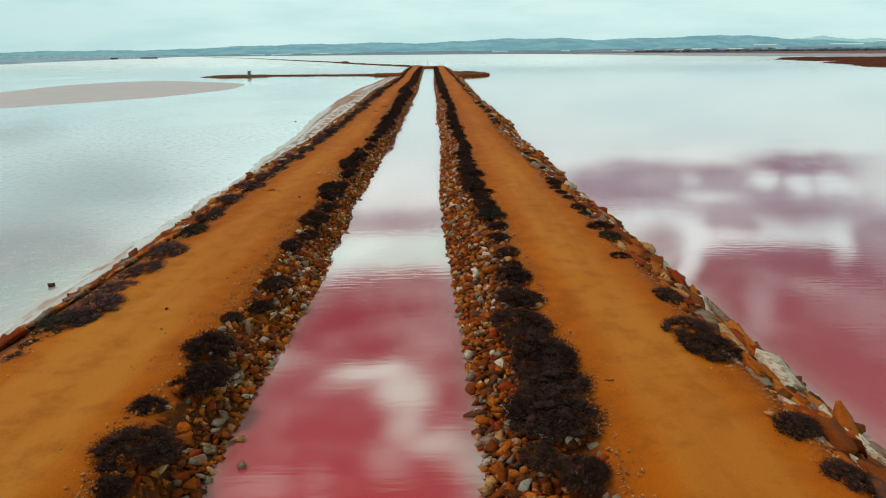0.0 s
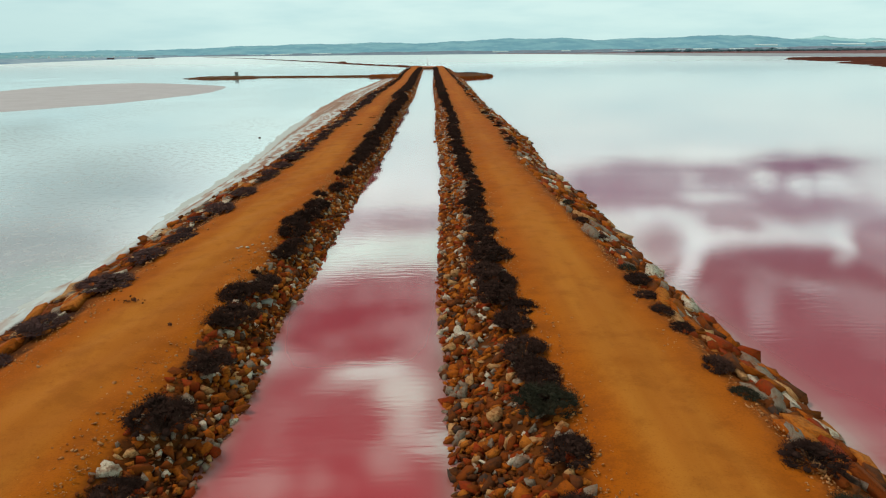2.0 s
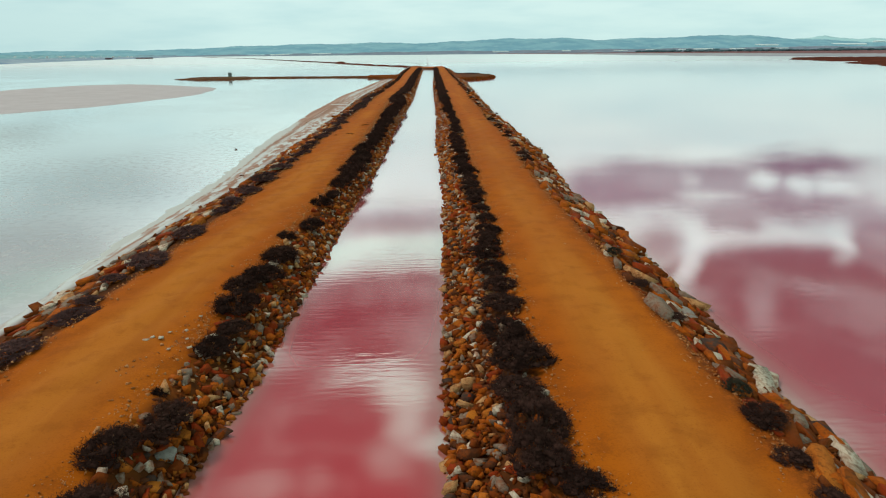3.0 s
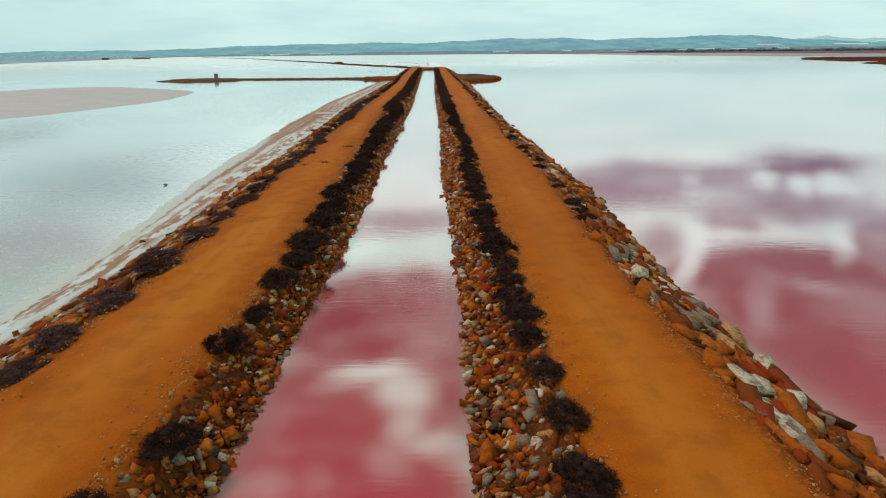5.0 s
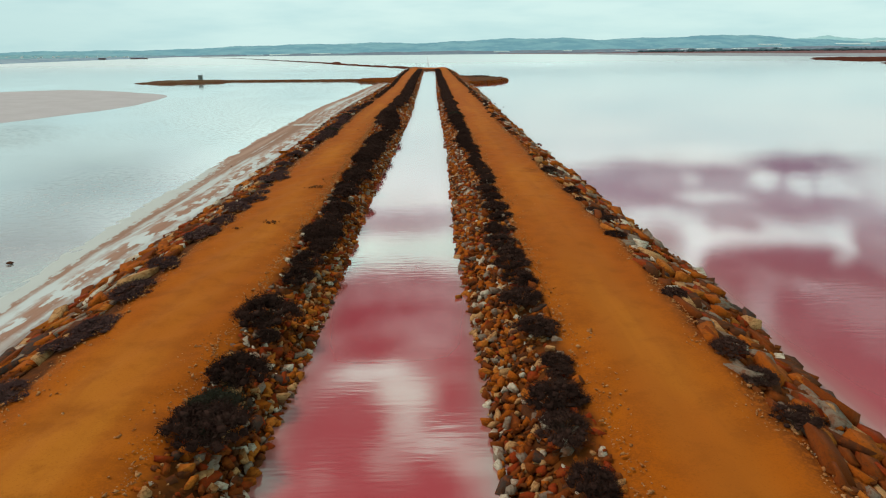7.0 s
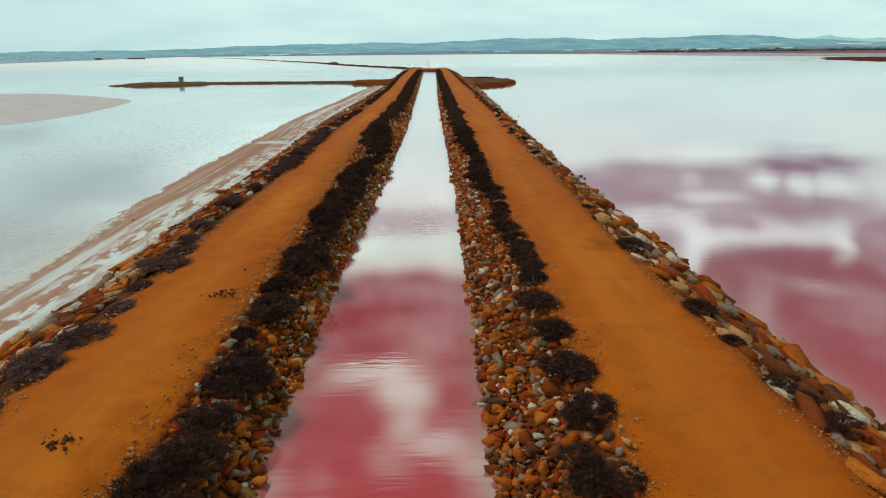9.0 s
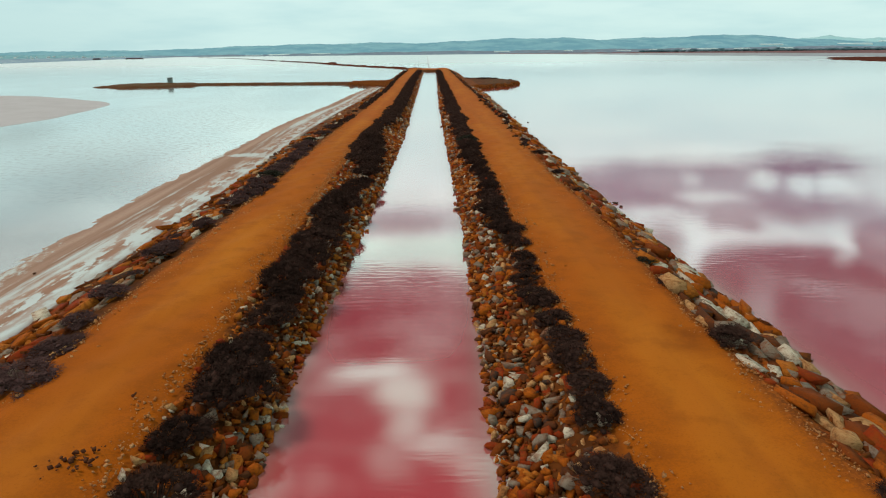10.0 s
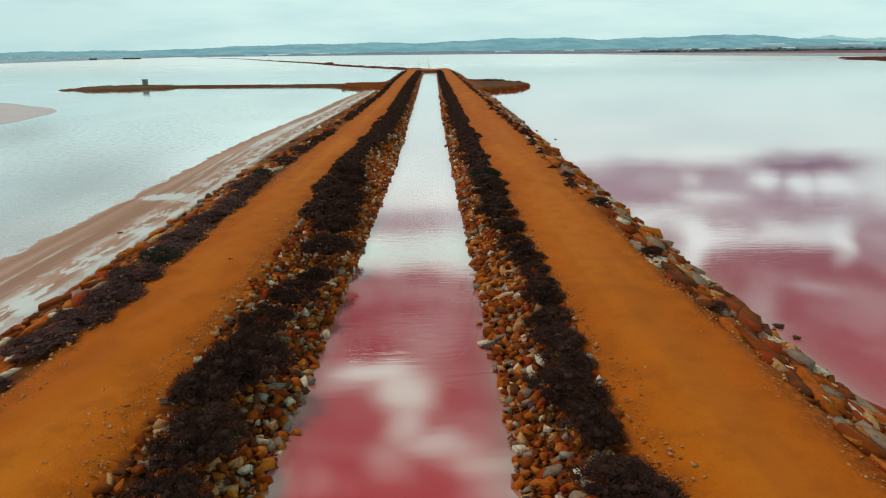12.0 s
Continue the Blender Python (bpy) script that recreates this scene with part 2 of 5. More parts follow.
    flake = k.noise(k.stretch(lay.outputs[0], 3.4, 0.20, 1.0), 1.0, 6.0, 0.7)
    mud = k.mix(k.ramp(streak, 0.35, 0.65), (0.275, 0.152, 0.110), (0.385, 0.240, 0.187))
    salt = k.ramp(k.m("ADD", k.m("MULTIPLY_ADD", flake, 0.55, -0.275), k.m("ADD", streak, k.attr("crust"))), 0.48, 0.66)
    speck = k.noise(k.stretch(pos, 9.0, 4.0, 1.0), 1.0, 4.0, 0.7)
    mud = k.mix(k.ramp(speck, 0.50, 0.72, 0.0, 0.45), mud, (0.24, 0.135, 0.095))
    mud = k.mix(k.m("MULTIPLY", k.m("MULTIPLY", salt, 0.82), k.ramp(speck, 0.60, 0.76, 1.0, 0.7)), mud, (0.52, 0.56, 0.57))
    # near the stones the mud stands as low islands in a web of white salt
    wisp = k.noise(k.stretch(lay.outputs[0], 2.1, 0.50, 1.0, 3.0), 1.0, 5.0, 0.6)
    isle = k.m("ADD", wisp, k.m("MULTIPLY_ADD", k.noise(k.stretch(pos, 3.2, 2.4, 1.0), 1.0, 3.0, 0.6), 0.16, -0.08))
    web = k.m("MULTIPLY", k.ramp(isle, 0.455, 0.51, 1.0, 0.0), k.attr("lace"), clamp=True)
    mud = k.mix(k.m("MULTIPLY", k.attr("lace"), k.ramp(isle, 0.50, 0.60, 0.0, 0.6)), mud, (0.33, 0.165, 0.115))
    mud = k.mix(k.m("MULTIPLY", web, k.ramp(speck, 0.58, 0.74, 0.95, 0.7)), mud, (0.54, 0.57, 0.58))
    # the outer mud dissolves in specks into milky silt
    dim = k.m("ADD", k.attr("silt"), k.m("MULTIPLY_ADD", k.noise(k.stretch(pos, 4.0, 1.6, 1.0), 1.0, 5.0, 0.7), 1.5, -0.75))
    mud = k.mix(k.ramp(dim, 0.35, 0.62), mud, (0.47, 0.475, 0.465))
    col = k.mix(k.attr("beach"), col, mud)
    h = k.m("ADD", k.m("MULTIPLY", grain, 0.35), mid)
    surface(k, out, col, 0.8, k.bump(h, 0.5, 0.018), spec=0.05)
    return mat


M_GROUND = ground_material()


def stone_material(name, pale):
    """Quarry stone: ochre-stained, grey and pale pieces, each of its own tone."""
    mat, k, out = material(name)
    geo = k.t.nodes.new("ShaderNodeNewGeometry")
    info = k.t.nodes.new("ShaderNodeObjectInfo")
    r = k.m("FRACT", k.m("ADD", geo.outputs["Random Per Island"], info.outputs["Random"]))
    ramp = k.t.nodes.new("ShaderNodeValToRGB")
    ramp.color_ramp.interpolation = "CONSTANT"
    tones = [(0.0, (0.35, 0.080, 0.007)), (0.18, (0.17, 0.036, 0.006)), (0.36, (0.41, 0.120, 0.016)), (0.46, (0.085, 0.028, 0.012)),
             (0.57, (0.24, 0.030, 0.006)), (0.70 - 0.03 * pale, (0.22, 0.165, 0.125)), (0.83 - 0.03 * pale, (0.45, 0.235, 0.100)),
             (0.915 - 0.04 * pale, (0.54, 0.45, 0.35)), (0.965, (0.055, 0.035, 0.028))]
    e = ramp.color_ramp.elements
    e[0].position, e[0].color = tones[0][0], (*tones[0][1], 1)
    e[1].position, e[1].color = tones[1][0], (*tones[1][1], 1)
    for p, c in tones[2:]:
        n = e.new(p)
        n.color = (*c, 1)
    k.plug(ramp, 0, r)
    pos = place(k)
    n1 = k.noise(pos, 5.0, 5.0, 0.65)
    n2 = k.noise(pos, 32.0, 4.0, 0.7)
    n3 = k.noise(k.stretch(pos, 9, 9, 26), 1.0, 4.0, 0.6)
    col = k.mix(k.ramp(n1, 0.46, 0.66, 0.0, 0.65), ramp.outputs[0], (0.22, 0.048, 0.006))
    col = k.mix(k.ramp(n3, 0.50, 0.68, 0.0, 0.6), col, (0.10, 0.032, 0.010))
    col = k.mix(k.ramp(n2, 0.48, 0.72, 0.0, 0.5), col, (0.055, 0.020, 0.010))
    h = k.m("ADD", k.m("MULTIPLY", n3, 0.8), k.m("MULTIPLY", n2, 0.5))
    surface(k, out, col, 0.9, k.bump(h, 0.7, 0.03), spec=0.05)
    return mat


def one_stone(name, tone):
    """Quarry stone of one tone, stained with rust in places."""
    mat, k, out = material(name)
    pos = place(k)
    n1 = k.noise(pos, 3.5, 5.0, 0.65)
    n2 = k.noise(pos, 30.0, 4.0, 0.7)
    n3 = k.noise(k.stretch(pos, 7, 7, 24), 1.0, 4.0, 0.6)
    col = k.mix(k.ramp(n1, 0.50, 0.66, 0.0, 0.55), tone, (0.25, 0.065, 0.008))
    col = k.mix(k.ramp(n3, 0.54, 0.70, 0.0, 0.45), col, (0.12, 0.055, 0.030))
    col = k.mix(k.ramp(n2, 0.50, 0.72, 0.0, 0.4), col, (0.06, 0.030, 0.018))
    surface(k, out, col, 0.9, k.bump(k.m("ADD", n3, k.m("MULTIPLY", n2, 0.5)), 0.7, 0.03), spec=0.05)
    return mat


TONES = [one_stone("ochre_stone", (0.42, 0.130, 0.014)), one_stone("rust_stone", (0.20, 0.050, 0.008)), one_stone("pale_stone", (0.50, 0.42, 0.325)),
         one_stone("red_stone", (0.26, 0.028, 0.008)), one_stone("grey_stone", (0.25, 0.225, 0.20))]
# rust tone darkened to paint shade into the gaps of the banks
M_BITS = one_stone("shaded_rust_stone", (0.125, 0.032, 0.007))
M_STONE = stone_material("rubble_stone", 0.2)
M_SLAB = stone_material("slab_stone", 0.4)


def plain(name, a, b, scale, rough=0.9, bump=0.01, by_object=0.0, spec=0.15):
    mat, k, out = material(name)
    pos = place(k)
    n1 = k.noise(pos, scale, 4.0, 0.6)
    n2 = k.noise(pos, scale * 9, 3.0, 0.6)
    f = k.m("ADD", k.ramp(n1, 0.3, 0.7, 0.0, 0.75), k.ramp(n2, 0.35, 0.7, 0.0, 0.25))
    if by_object:
        info = k.t.nodes.new("ShaderNodeObjectInfo")
        f = k.m("ADD", f, k.m("MULTIPLY_ADD", info.outputs["Random"], by_object, -by_object / 2), clamp=True)
    surface(k, out, k.mix(f, a, b), rough, k.bump(n2, 0.5, bump), spec=spec)
    return mat


M_LEAF = plain("dry_shrub", (0.020, 0.010, 0.008), (0.056, 0.027, 0.021), 3.0, 0.95, 0.005, 0.5, 0.03)
M_PURPLE = plain("purple_shrub", (0.040, 0.021, 0.020), (0.098, 0.050, 0.047), 3.0, 0.95, 0.005, 0.5, 0.03)
M_CHIP = plain("stone_chips", (0.27, 0.075, 0.009), (0.50, 0.26, 0.12), 6.0, spec=0.03)
M_GREEN = plain("green_shrub", (0.014, 0.013, 0.006), (0.032, 0.025, 0.014), 3.0, 0.9, 0.005, 0.4)
M_TWIG = plain("shrub_wood", (0.040, 0.020, 0.014), (0.09, 0.05, 0.035), 8.0)
M_CLAY = plain("red_clay", (0.06, 0.022, 0.012), (0.13, 0.045, 0.022), 9.0, spec=0.02)
M_DARK = plain("dark_clods", (0.035, 0.018, 0.010), (0.08, 0.035, 0.015), 9.0)
M_MUD = plain("red_mud", (0.065, 0.020, 0.014), (0.12, 0.040, 0.026), 0.15, spec=0.0)
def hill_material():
    """Wooded hills and fields; the haze of distance is mixed into their blue colours."""
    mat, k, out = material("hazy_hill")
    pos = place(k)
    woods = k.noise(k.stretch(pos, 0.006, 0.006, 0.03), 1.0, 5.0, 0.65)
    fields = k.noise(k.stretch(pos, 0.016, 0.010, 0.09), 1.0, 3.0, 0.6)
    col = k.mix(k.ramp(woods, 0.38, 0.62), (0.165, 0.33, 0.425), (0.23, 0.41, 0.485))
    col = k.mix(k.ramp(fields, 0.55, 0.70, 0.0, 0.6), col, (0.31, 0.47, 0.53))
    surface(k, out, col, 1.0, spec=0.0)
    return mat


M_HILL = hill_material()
# distance haze is painted into the next three colours
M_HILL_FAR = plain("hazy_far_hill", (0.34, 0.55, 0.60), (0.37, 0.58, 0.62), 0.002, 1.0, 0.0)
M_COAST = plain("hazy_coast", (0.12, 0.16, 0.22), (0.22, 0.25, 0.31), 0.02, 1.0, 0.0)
M_WOOD_FAR = plain("hazy_far_trees", (0.055, 0.105, 0.13), (0.105, 0.165, 0.185), 0.03, 1.0, 0.0)
M_WHITE = plain("white_sheeting", (0.62, 0.68, 0.69), (0.75, 0.80, 0.80), 0.05, 0.6, 0.0)
M_HUT = plain("weathered_plaster", (0.16, 0.20, 0.19), (0.26, 0.30, 0.28), 1.2)
M_ROOF = plain("hut_roof", (0.14, 0.15, 0.15), (0.22, 0.22, 0.21), 1.5)


# ---------------------------------------------------------------- mesh helpers
def mesh_from(name, verts, faces, mat, attrs=(), smooth=False):
    """One mesh from arrays: verts (n, 3), faces (m, 3 or 4)."""
    verts, faces = np.asarray(verts, np.float32), np.asarray(faces, np.int32)
    me = bpy.data.meshes.new(name)
    n = faces.shape[1]
    me.vertices.add(len(verts))
    me.vertices.foreach_set("co", verts.ravel())
    me.loops.add(faces.size)
    me.loops.foreach_set("vertex_index", faces.ravel())
    me.polygons.add(len(faces))
    me.polygons.foreach_set("loop_start", np.arange(0, faces.size, n, dtype=np.int32))
    if smooth:
        me.polygons.foreach_set("use_smooth", np.ones(len(faces), bool))
    for key, values in attrs:
        a = me.attributes.new(key, "FLOAT", "POINT")
        a.data.foreach_set("value", np.asarray(values, np.float32).ravel())
    me.materials.append(mat)
    me.update(calc_edges=True)
    me.validate()
    return me


def grid_faces(rows, cols):
    i = np.arange(rows - 1)[:, None] * cols + np.arange(cols - 1)[None, :]
    return np.stack([i, i + 1, i + cols + 1, i + cols], -1).reshape(-1, 4)


def part(name, me, parent, label="", kind=""):
    ob = new(name, me)
    ob.parent = parent
    return tagged(ob, label=label, kind=kind)


def from_bm(name, bm, mat, smooth=False):
    me = bpy.data.meshes.new(name)
    bm.to_mesh(me)
    bm.free()
    me.materials.append(mat)
    if smooth:
        me.polygons.foreach_set("use_smooth", np.ones(len(me.polygons), bool))
    return me


rng = np.random.default_rng(7)


def wave(y, seed, *terms):
    """A smooth wander along the bank: sums of sines of (length, size)."""
    r = np.random.default_rng(seed)
    return sum(a * np.sin(2 * np.pi * np.asarray(y, float) / l + r.uniform(0, 6.28)) for l, a in terms)


# ---------------------------------------------------------------- plan of the dam
def line(*knots):
    ys, xs = zip(*knots)
    return lambda y: np.interp(y, ys, xs)


LEFT_WATER = line((-300, -10.9), (15, -10.8), (28, -10.75), (44, -10.7), (54, -10.5), (62, -9.95), (70, -10.05), (80, -10.2), (90, -9.95), (98, -10.2), (108, -10.15), (120, -10.25), (130, -10.45), (142, -10.65), (160, -10.4), (174, -9.9), (207, -9.4), (249, -8.7), (335, -8.7))
LEFT_OUT = line((-300, -9.2), (17, -9.1), (25, -8.8), (28, -8.4), (44, -8.0), (62, -7.4), (85, -7.4), (108, -7.15), (138, -7.0), (160, -6.55), (200, -6.2), (249, -6.7), (310, -6.6))
LEFT_IN = line((-300, -5.1), (15, -5.0), (25, -5.0), (37, -4.85), (45, -4.7), (59, -4.2), (84, -4.4), (106, -4.55), (132, -4.6), (143, -4.1), (167, -3.75), (242, -3.8), (306, -3.3))
CANAL_L = line((-300, -4.2), (15, -3.85), (23, -3.5), (27, -3.65), (31, -3.5), (35, -3.7), (39, -3.45), (46, -3.35), (55, -3.2), (61, -3.05), (68, -2.82), (75, -2.7), (82, -2.75), (92, -2.7), (100, -2.52), (105, -2.42), (112, -2.28), (133, -1.85), (173, -1.75), (214, -1.6), (295, -1.4), (330, -1.0))
CANAL_R = line((-300, 1.0), (15, 1.0), (23, 0.90), (30, 0.80), (35, 0.75), (39, 0.82), (46, 1.0), (60, 1.33), (68, 1.35), (80, 1.26), (90, 1.4), (105, 1.66), (133, 1.72), (172, 1.9), (213, 2.4), (293, 3.4), (327, 3.7))
RIGHT_IN = line((-300, 2.9), (15, 2.88), (28, 2.9), (37, 2.7), (60, 3.0), (82, 3.25), (105, 3.42), (128, 3.25), (143, 3.5), (197, 3.85), (256, 4.2), (316, 4.8))
RIGHT_OUT = line((-300, 5.75), (15, 5.75), (29, 5.8), (38, 5.6), (48, 5.55), (60, 5.75), (66, 5.7), (77, 6.0), (84, 6.0), (92, 5.7), (104, 5.9), (111, 5.8), (119, 6.1), (139, 6.6), (159, 6.7), (197, 7.1), (245, 7.3), (315, 7.9))
RIGHT_WATER = line((-300, 8.0), (15, 8.0), (28, 7.95), (38, 7.75), (48, 8.0), (61, 7.75), (66, 8.1), (75, 8.6), (84, 8.35), (95, 8.45), (104, 8.35), (110, 8.25), (118, 8.4), (127, 8.6), (145, 8.8), (168, 9.4), (211, 10.1), (240, 10.3), (320, 10.5))
BEACH = line((-300, -11.4), (15, -11.4), (31, -11.35), (44, -11.3), (52, -11.2), (58, -11.2), (64, -11.35), (72, -11.9), (80, -12.45), (90, -12.9), (99, -13.1), (110, -13.5), (128, -13.7), (143, -13.8), (160, -13.5), (174, -12.7), (196, -12.4), (219, -11.3), (238, -9.4))
SLAB_TOP = line((-300, 6.4), (15, 6.4), (30, 6.25), (38, 6.05), (48, 5.95), (60, 5.88), (67, 6.1), (77, 6.45), (84, 6.45), (92, 6.25), (104, 6.55), (111, 6.4), (119, 6.6), (139, 7.0), (197, 7.6), (245, 7.8), (315, 8.4))
END_NEAR, END_FAR, TOP = 338.0, 372.0, 0.80


def height(x, y):
    """Height of the ground; x and y are arrays of one shape (rows, cols), y equal along a row."""
    out = np.empty(x.shape)
    for i in range(x.shape[0]):
        v = y[i, 0]
        lw, lo, li, cl, cr, ri, ro, st, rw = (float(f(v)) for f in (LEFT_WATER, LEFT_OUT, LEFT_IN, CANAL_L, CANAL_R, RIGHT_IN, RIGHT_OUT, SLAB_TOP, RIGHT_WATER))
        b = min(float(BEACH(v)) + float(wave(v, 4, (13.0, 0.05), (5.1, 0.03), (31.0, 0.07))), lw - 0.5)
        wide = max(0.0, min(1.0, (lw - b - 0.2) / 0.6))
        shore = -0.02 + 0.08 * wide
        fill = np.clip((v - END_NEAR) / 4.0, 0, 1)
        bed = -0.5 + 1.2 * fill
        px = [-9e4, b - 3.0, b - 0.8, b, b + 0.4, lw - 0.2, lw, lo - 0.45, lo + 0.3, (lo + li) / 2, li - 0.25, li + 0.3, cl, cl + 0.8,
              cr - 0.8, cr, ri - 0.4, ri + 0.25, (ri + ro) / 2, st - 0.15, st + 0.2, rw, rw + 2.5, 9e4]
        pz = [-0.5, -0.4, shore - 0.10, shore - 0.05, shore * 0.5, shore, 0.0, 0.60, TOP, TOP + 0.06, TOP, 0.66, -0.05 + 0.75 * fill, bed,
              bed, -0.05 + 0.75 * fill, 0.66, TOP, TOP + 0.06, TOP + 0.02, 0.66, -0.08, -0.5, -0.5]
        row = np.interp(x[i], px, pz)
        away = np.clip((v - END_FAR) / 6.0, 0, 1)
        out[i] = row * (1 - away) - 0.5 * away
    return out


def jetties(x, y):
    """The two short jetties that stand out from the dam, and the islet with the hut."""
    def top(d, h):
        return np.clip(-0.35 + (h + 0.35) * np.clip(d / 2.2 + 0.32, 0, 1), -0.5, h)
    wob = 0.7 * np.sin(x * 0.9 + y * 0.31) + 0.5 * np.sin(x * 2.3 - y * 0.7)
    half_r = np.interp(x, [6, 9, 14, 16.5, 18.5, 20.0, 21.0], [22, 21, 19, 15, 8, 1.5, -4])
    right = top(half_r - np.abs(y - np.interp(x, [8, 15, 20], [233, 237, 234])) + wob * 0.5, 0.72)
    half_l = np.interp(x, [-56, -52, -30, -19, -13, -8], [2.5, 3, 3.2, 5, 12, 18])
    left = np.where(x < -5, top(half_l - np.abs(y - np.interp(x, [-60, -20, -9], [247, 244, 237])) + wob * 0.3, 0.36), -0.5)
    left = np.where(x < -62, -0.5, left)
    islet = top((1 - np.hypot((x + 62.0) / 11.5, (y - 242) / 12.0)) * 7 + wob * 0.9, 0.42)
    return np.maximum(np.maximum(np.where(x > 5, right, -0.5), left), islet)


def lumps(x, y):
    return 0.016 * np.sin(x * 2.1 + 0.7 * y) * np.sin(y * 1.3 - x) + 0.02 * np.sin(x * 5.3 - y * 2.2) + 0.012 * np.sin(y * 4.1 + x * 7.7)


def steps(*spans):
    """Grid lines: (from, to, spacing) after one another."""
    v = []
    for a, b, s in spans:
        v.extend(np.linspace(a, b, max(2, int(round((b - a) / s)) + 1))[:-1])
    return np.array(v + [spans[-1][1]])


def ground_height(x, y):
    h = np.maximum(height(x, y), jetties(x, y))
    return h + np.where(h > 0.2, lumps(x, y), 0)


def build_ground():
    xs = steps((-4600, -400, 600), (-400, -80, 40), (-80, -24, 1.2), (-24, -14, 0.5), (-14, 11, 0.2), (11, 24, 0.5), (24, 60, 6), (60, 400, 60), (400, 4600, 600))
    ys = steps((-400, -20, 20), (-20, 4, 2), (4, 130, 0.45), (130, 390, 0.8), (390, 420, 6), (420, 1000, 80), (1000, 4800, 600))
    x, y = np.meshgrid(xs, ys)
    z = ground_height(x, y)
    # the outer edge of the shore is ragged
    rng = np.random.default_rng(41)
    z = z + (np.abs(x - BEACH(y)) < 1.1) * (x < LEFT_WATER(y) - 0.3) * (y < 239) * rng.normal(0, 0.007, x.shape)
    lo, li, ri, lw, b = LEFT_OUT(y), LEFT_IN(y), RIGHT_IN(y), LEFT_WATER(y), BEACH(y)
    inside = np.maximum(np.minimum(x - lo, li - x), np.minimum(x - ri, SLAB_TOP(y) - 0.1 - x))
    path = np.clip(inside / 0.7 + 0.75, 0, 1)
    path = np.maximum(path, np.clip((y - END_NEAR) / 4, 0, 1) * (z > 0.6) * np.where((x > -2.2) & (x < 4.2) & (y < END_NEAR + 9), 0.25, 0.8))
    path = np.maximum(path, ((x > 9) | (x < -9)) * np.clip((z - 0.5) * 5, 0, 1) * np.where(x > 0, 0.32, 0.2))
    beach = np.clip((lw + 0.25 - x) / 0.3, 0, 1) * np.clip((x - b + 1.5), 0, 1) * (y < 239) * (z < 0.25)
    across = np.clip((lw - x) / np.maximum(lw - b, 0.5), 0, 1.2)
    near = np.clip((62 - y) / 14, 0, 1)
    crust = (0.17 * np.exp(-((across - 0.04) / 0.10) ** 2) + 0.13 * np.exp(-((across - 0.58) / 0.12) ** 2) - 0.10 * np.exp(-((across - 0.34) / 0.10) ** 2)
             - 0.30 * np.exp(-((across - 0.90) / 0.11) ** 2) * (1 - near) - 0.02 + 0.08 * near + 0.05 * np.clip((92 - y) / 30, 0, 1))
    # a vein of salt runs across the shore
    crust = crust + 0.34 * np.exp(-((y - 125.5 - 0.12 * (x + 12)) / 0.7) ** 2) * (across > 0.3)
    inshore = lw - x
    grit = np.clip(1.0 - (SLAB_TOP(y) - x) / (0.75 + 0.25 * np.sin(y * 0.6) * np.sin(y * 0.23)), 0, 1) * (x > ri + 0.8) * (x < RIGHT_WATER(y)) * (y < 338)
    silt = np.clip((across - 0.62) / 0.34, 0, 1) * np.clip((108 - y) / 16, 0, 1) * 0.95
    lace = np.clip(1.25 - np.abs(inshore - 0.55) / (0.55 + 0.35 * np.clip((y - 50) / 30, 0, 1)), 0, 1) * np.clip(1.25 - 0.6 * np.clip((y - 95) / 30, 0, 1), 0, 1)
    path = np.maximum(path, 0.42 * np.clip((y - 128) / 6, 0, 1) * (x < lo) * (z > 0.05) * (y < 225))
    rim = np.clip(1.2 - inside / 0.95, 0, 1) * (inside > -0.4)
    olive = np.maximum(np.clip((-17 - x) / 4, 0, 1), 0.35 * np.clip((x - 11.5) / 2, 0, 1)) * np.clip(z * 3, 0, 1) * (y > 200)
    dark_sand = np.clip(1.3 - np.hypot((x - 5.6) / 0.55, (y - 91.2) / 0.9), 0, 1)
    for u, v, a, b in ((-6.6, 98.0, 0.5, 0.35), (-5.9, 105.5, 0.8, 0.3), (-6.3, 66.0, 0.7, 0.5), (4.4, 30.2, 0.5, 0.35), (-6.9, 52.0, 0.5, 0.3), (5.1, 108.9, 0.3, 0.3)):
        dark_sand = np.maximum(dark_sand, 0.55 * np.clip(1.3 - np.hypot((x - u) / a, (y - v) / b), 0, 1))
    me = mesh_from("ground", np.stack([x, y, z], -1).reshape(-1, 3), grid_faces(*x.shape), M_GROUND,
                   (("path", path), ("beach", beach), ("crust", crust), ("rim", rim), ("inshore", inshore), ("lace", lace), ("grit", grit), ("silt", silt), ("dark_sand", dark_sand), ("olive", olive)), smooth=True)
    tagged(new("ground", me), "ochre sand causeway with two footpaths between salt lagoons", "ground", kind="structure")


build_ground()


# ---------------------------------------------------------------- water
WATER_Y = steps((-400, -20, 20), (-20, 376, 0.8), (376, 460, 10), (460, 1000, 90), (1000, 4800, 380))


def water_sheet(name, mat, left, right, offs, label, shade, level=0.0):
    """A sheet between two shore lines; offs: fractions or metres from the shore."""
    cols = []
    for k in range(len(offs)):
        cols.append(offs[k](left, right))
    x = np.stack(cols, 1)
    y = np.repeat(WATER_Y[:, None], x.shape[1], 1)
    z = np.full_like(x, level)
    sh = shade(x, y)
    me = mesh_from(name, np.stack([x, y, z], -1).reshape(-1, 3), grid_faces(*x.shape), mat, (("shallow", sh),), smooth=True)
    tagged(new(name, me), label, "water", kind="structure")


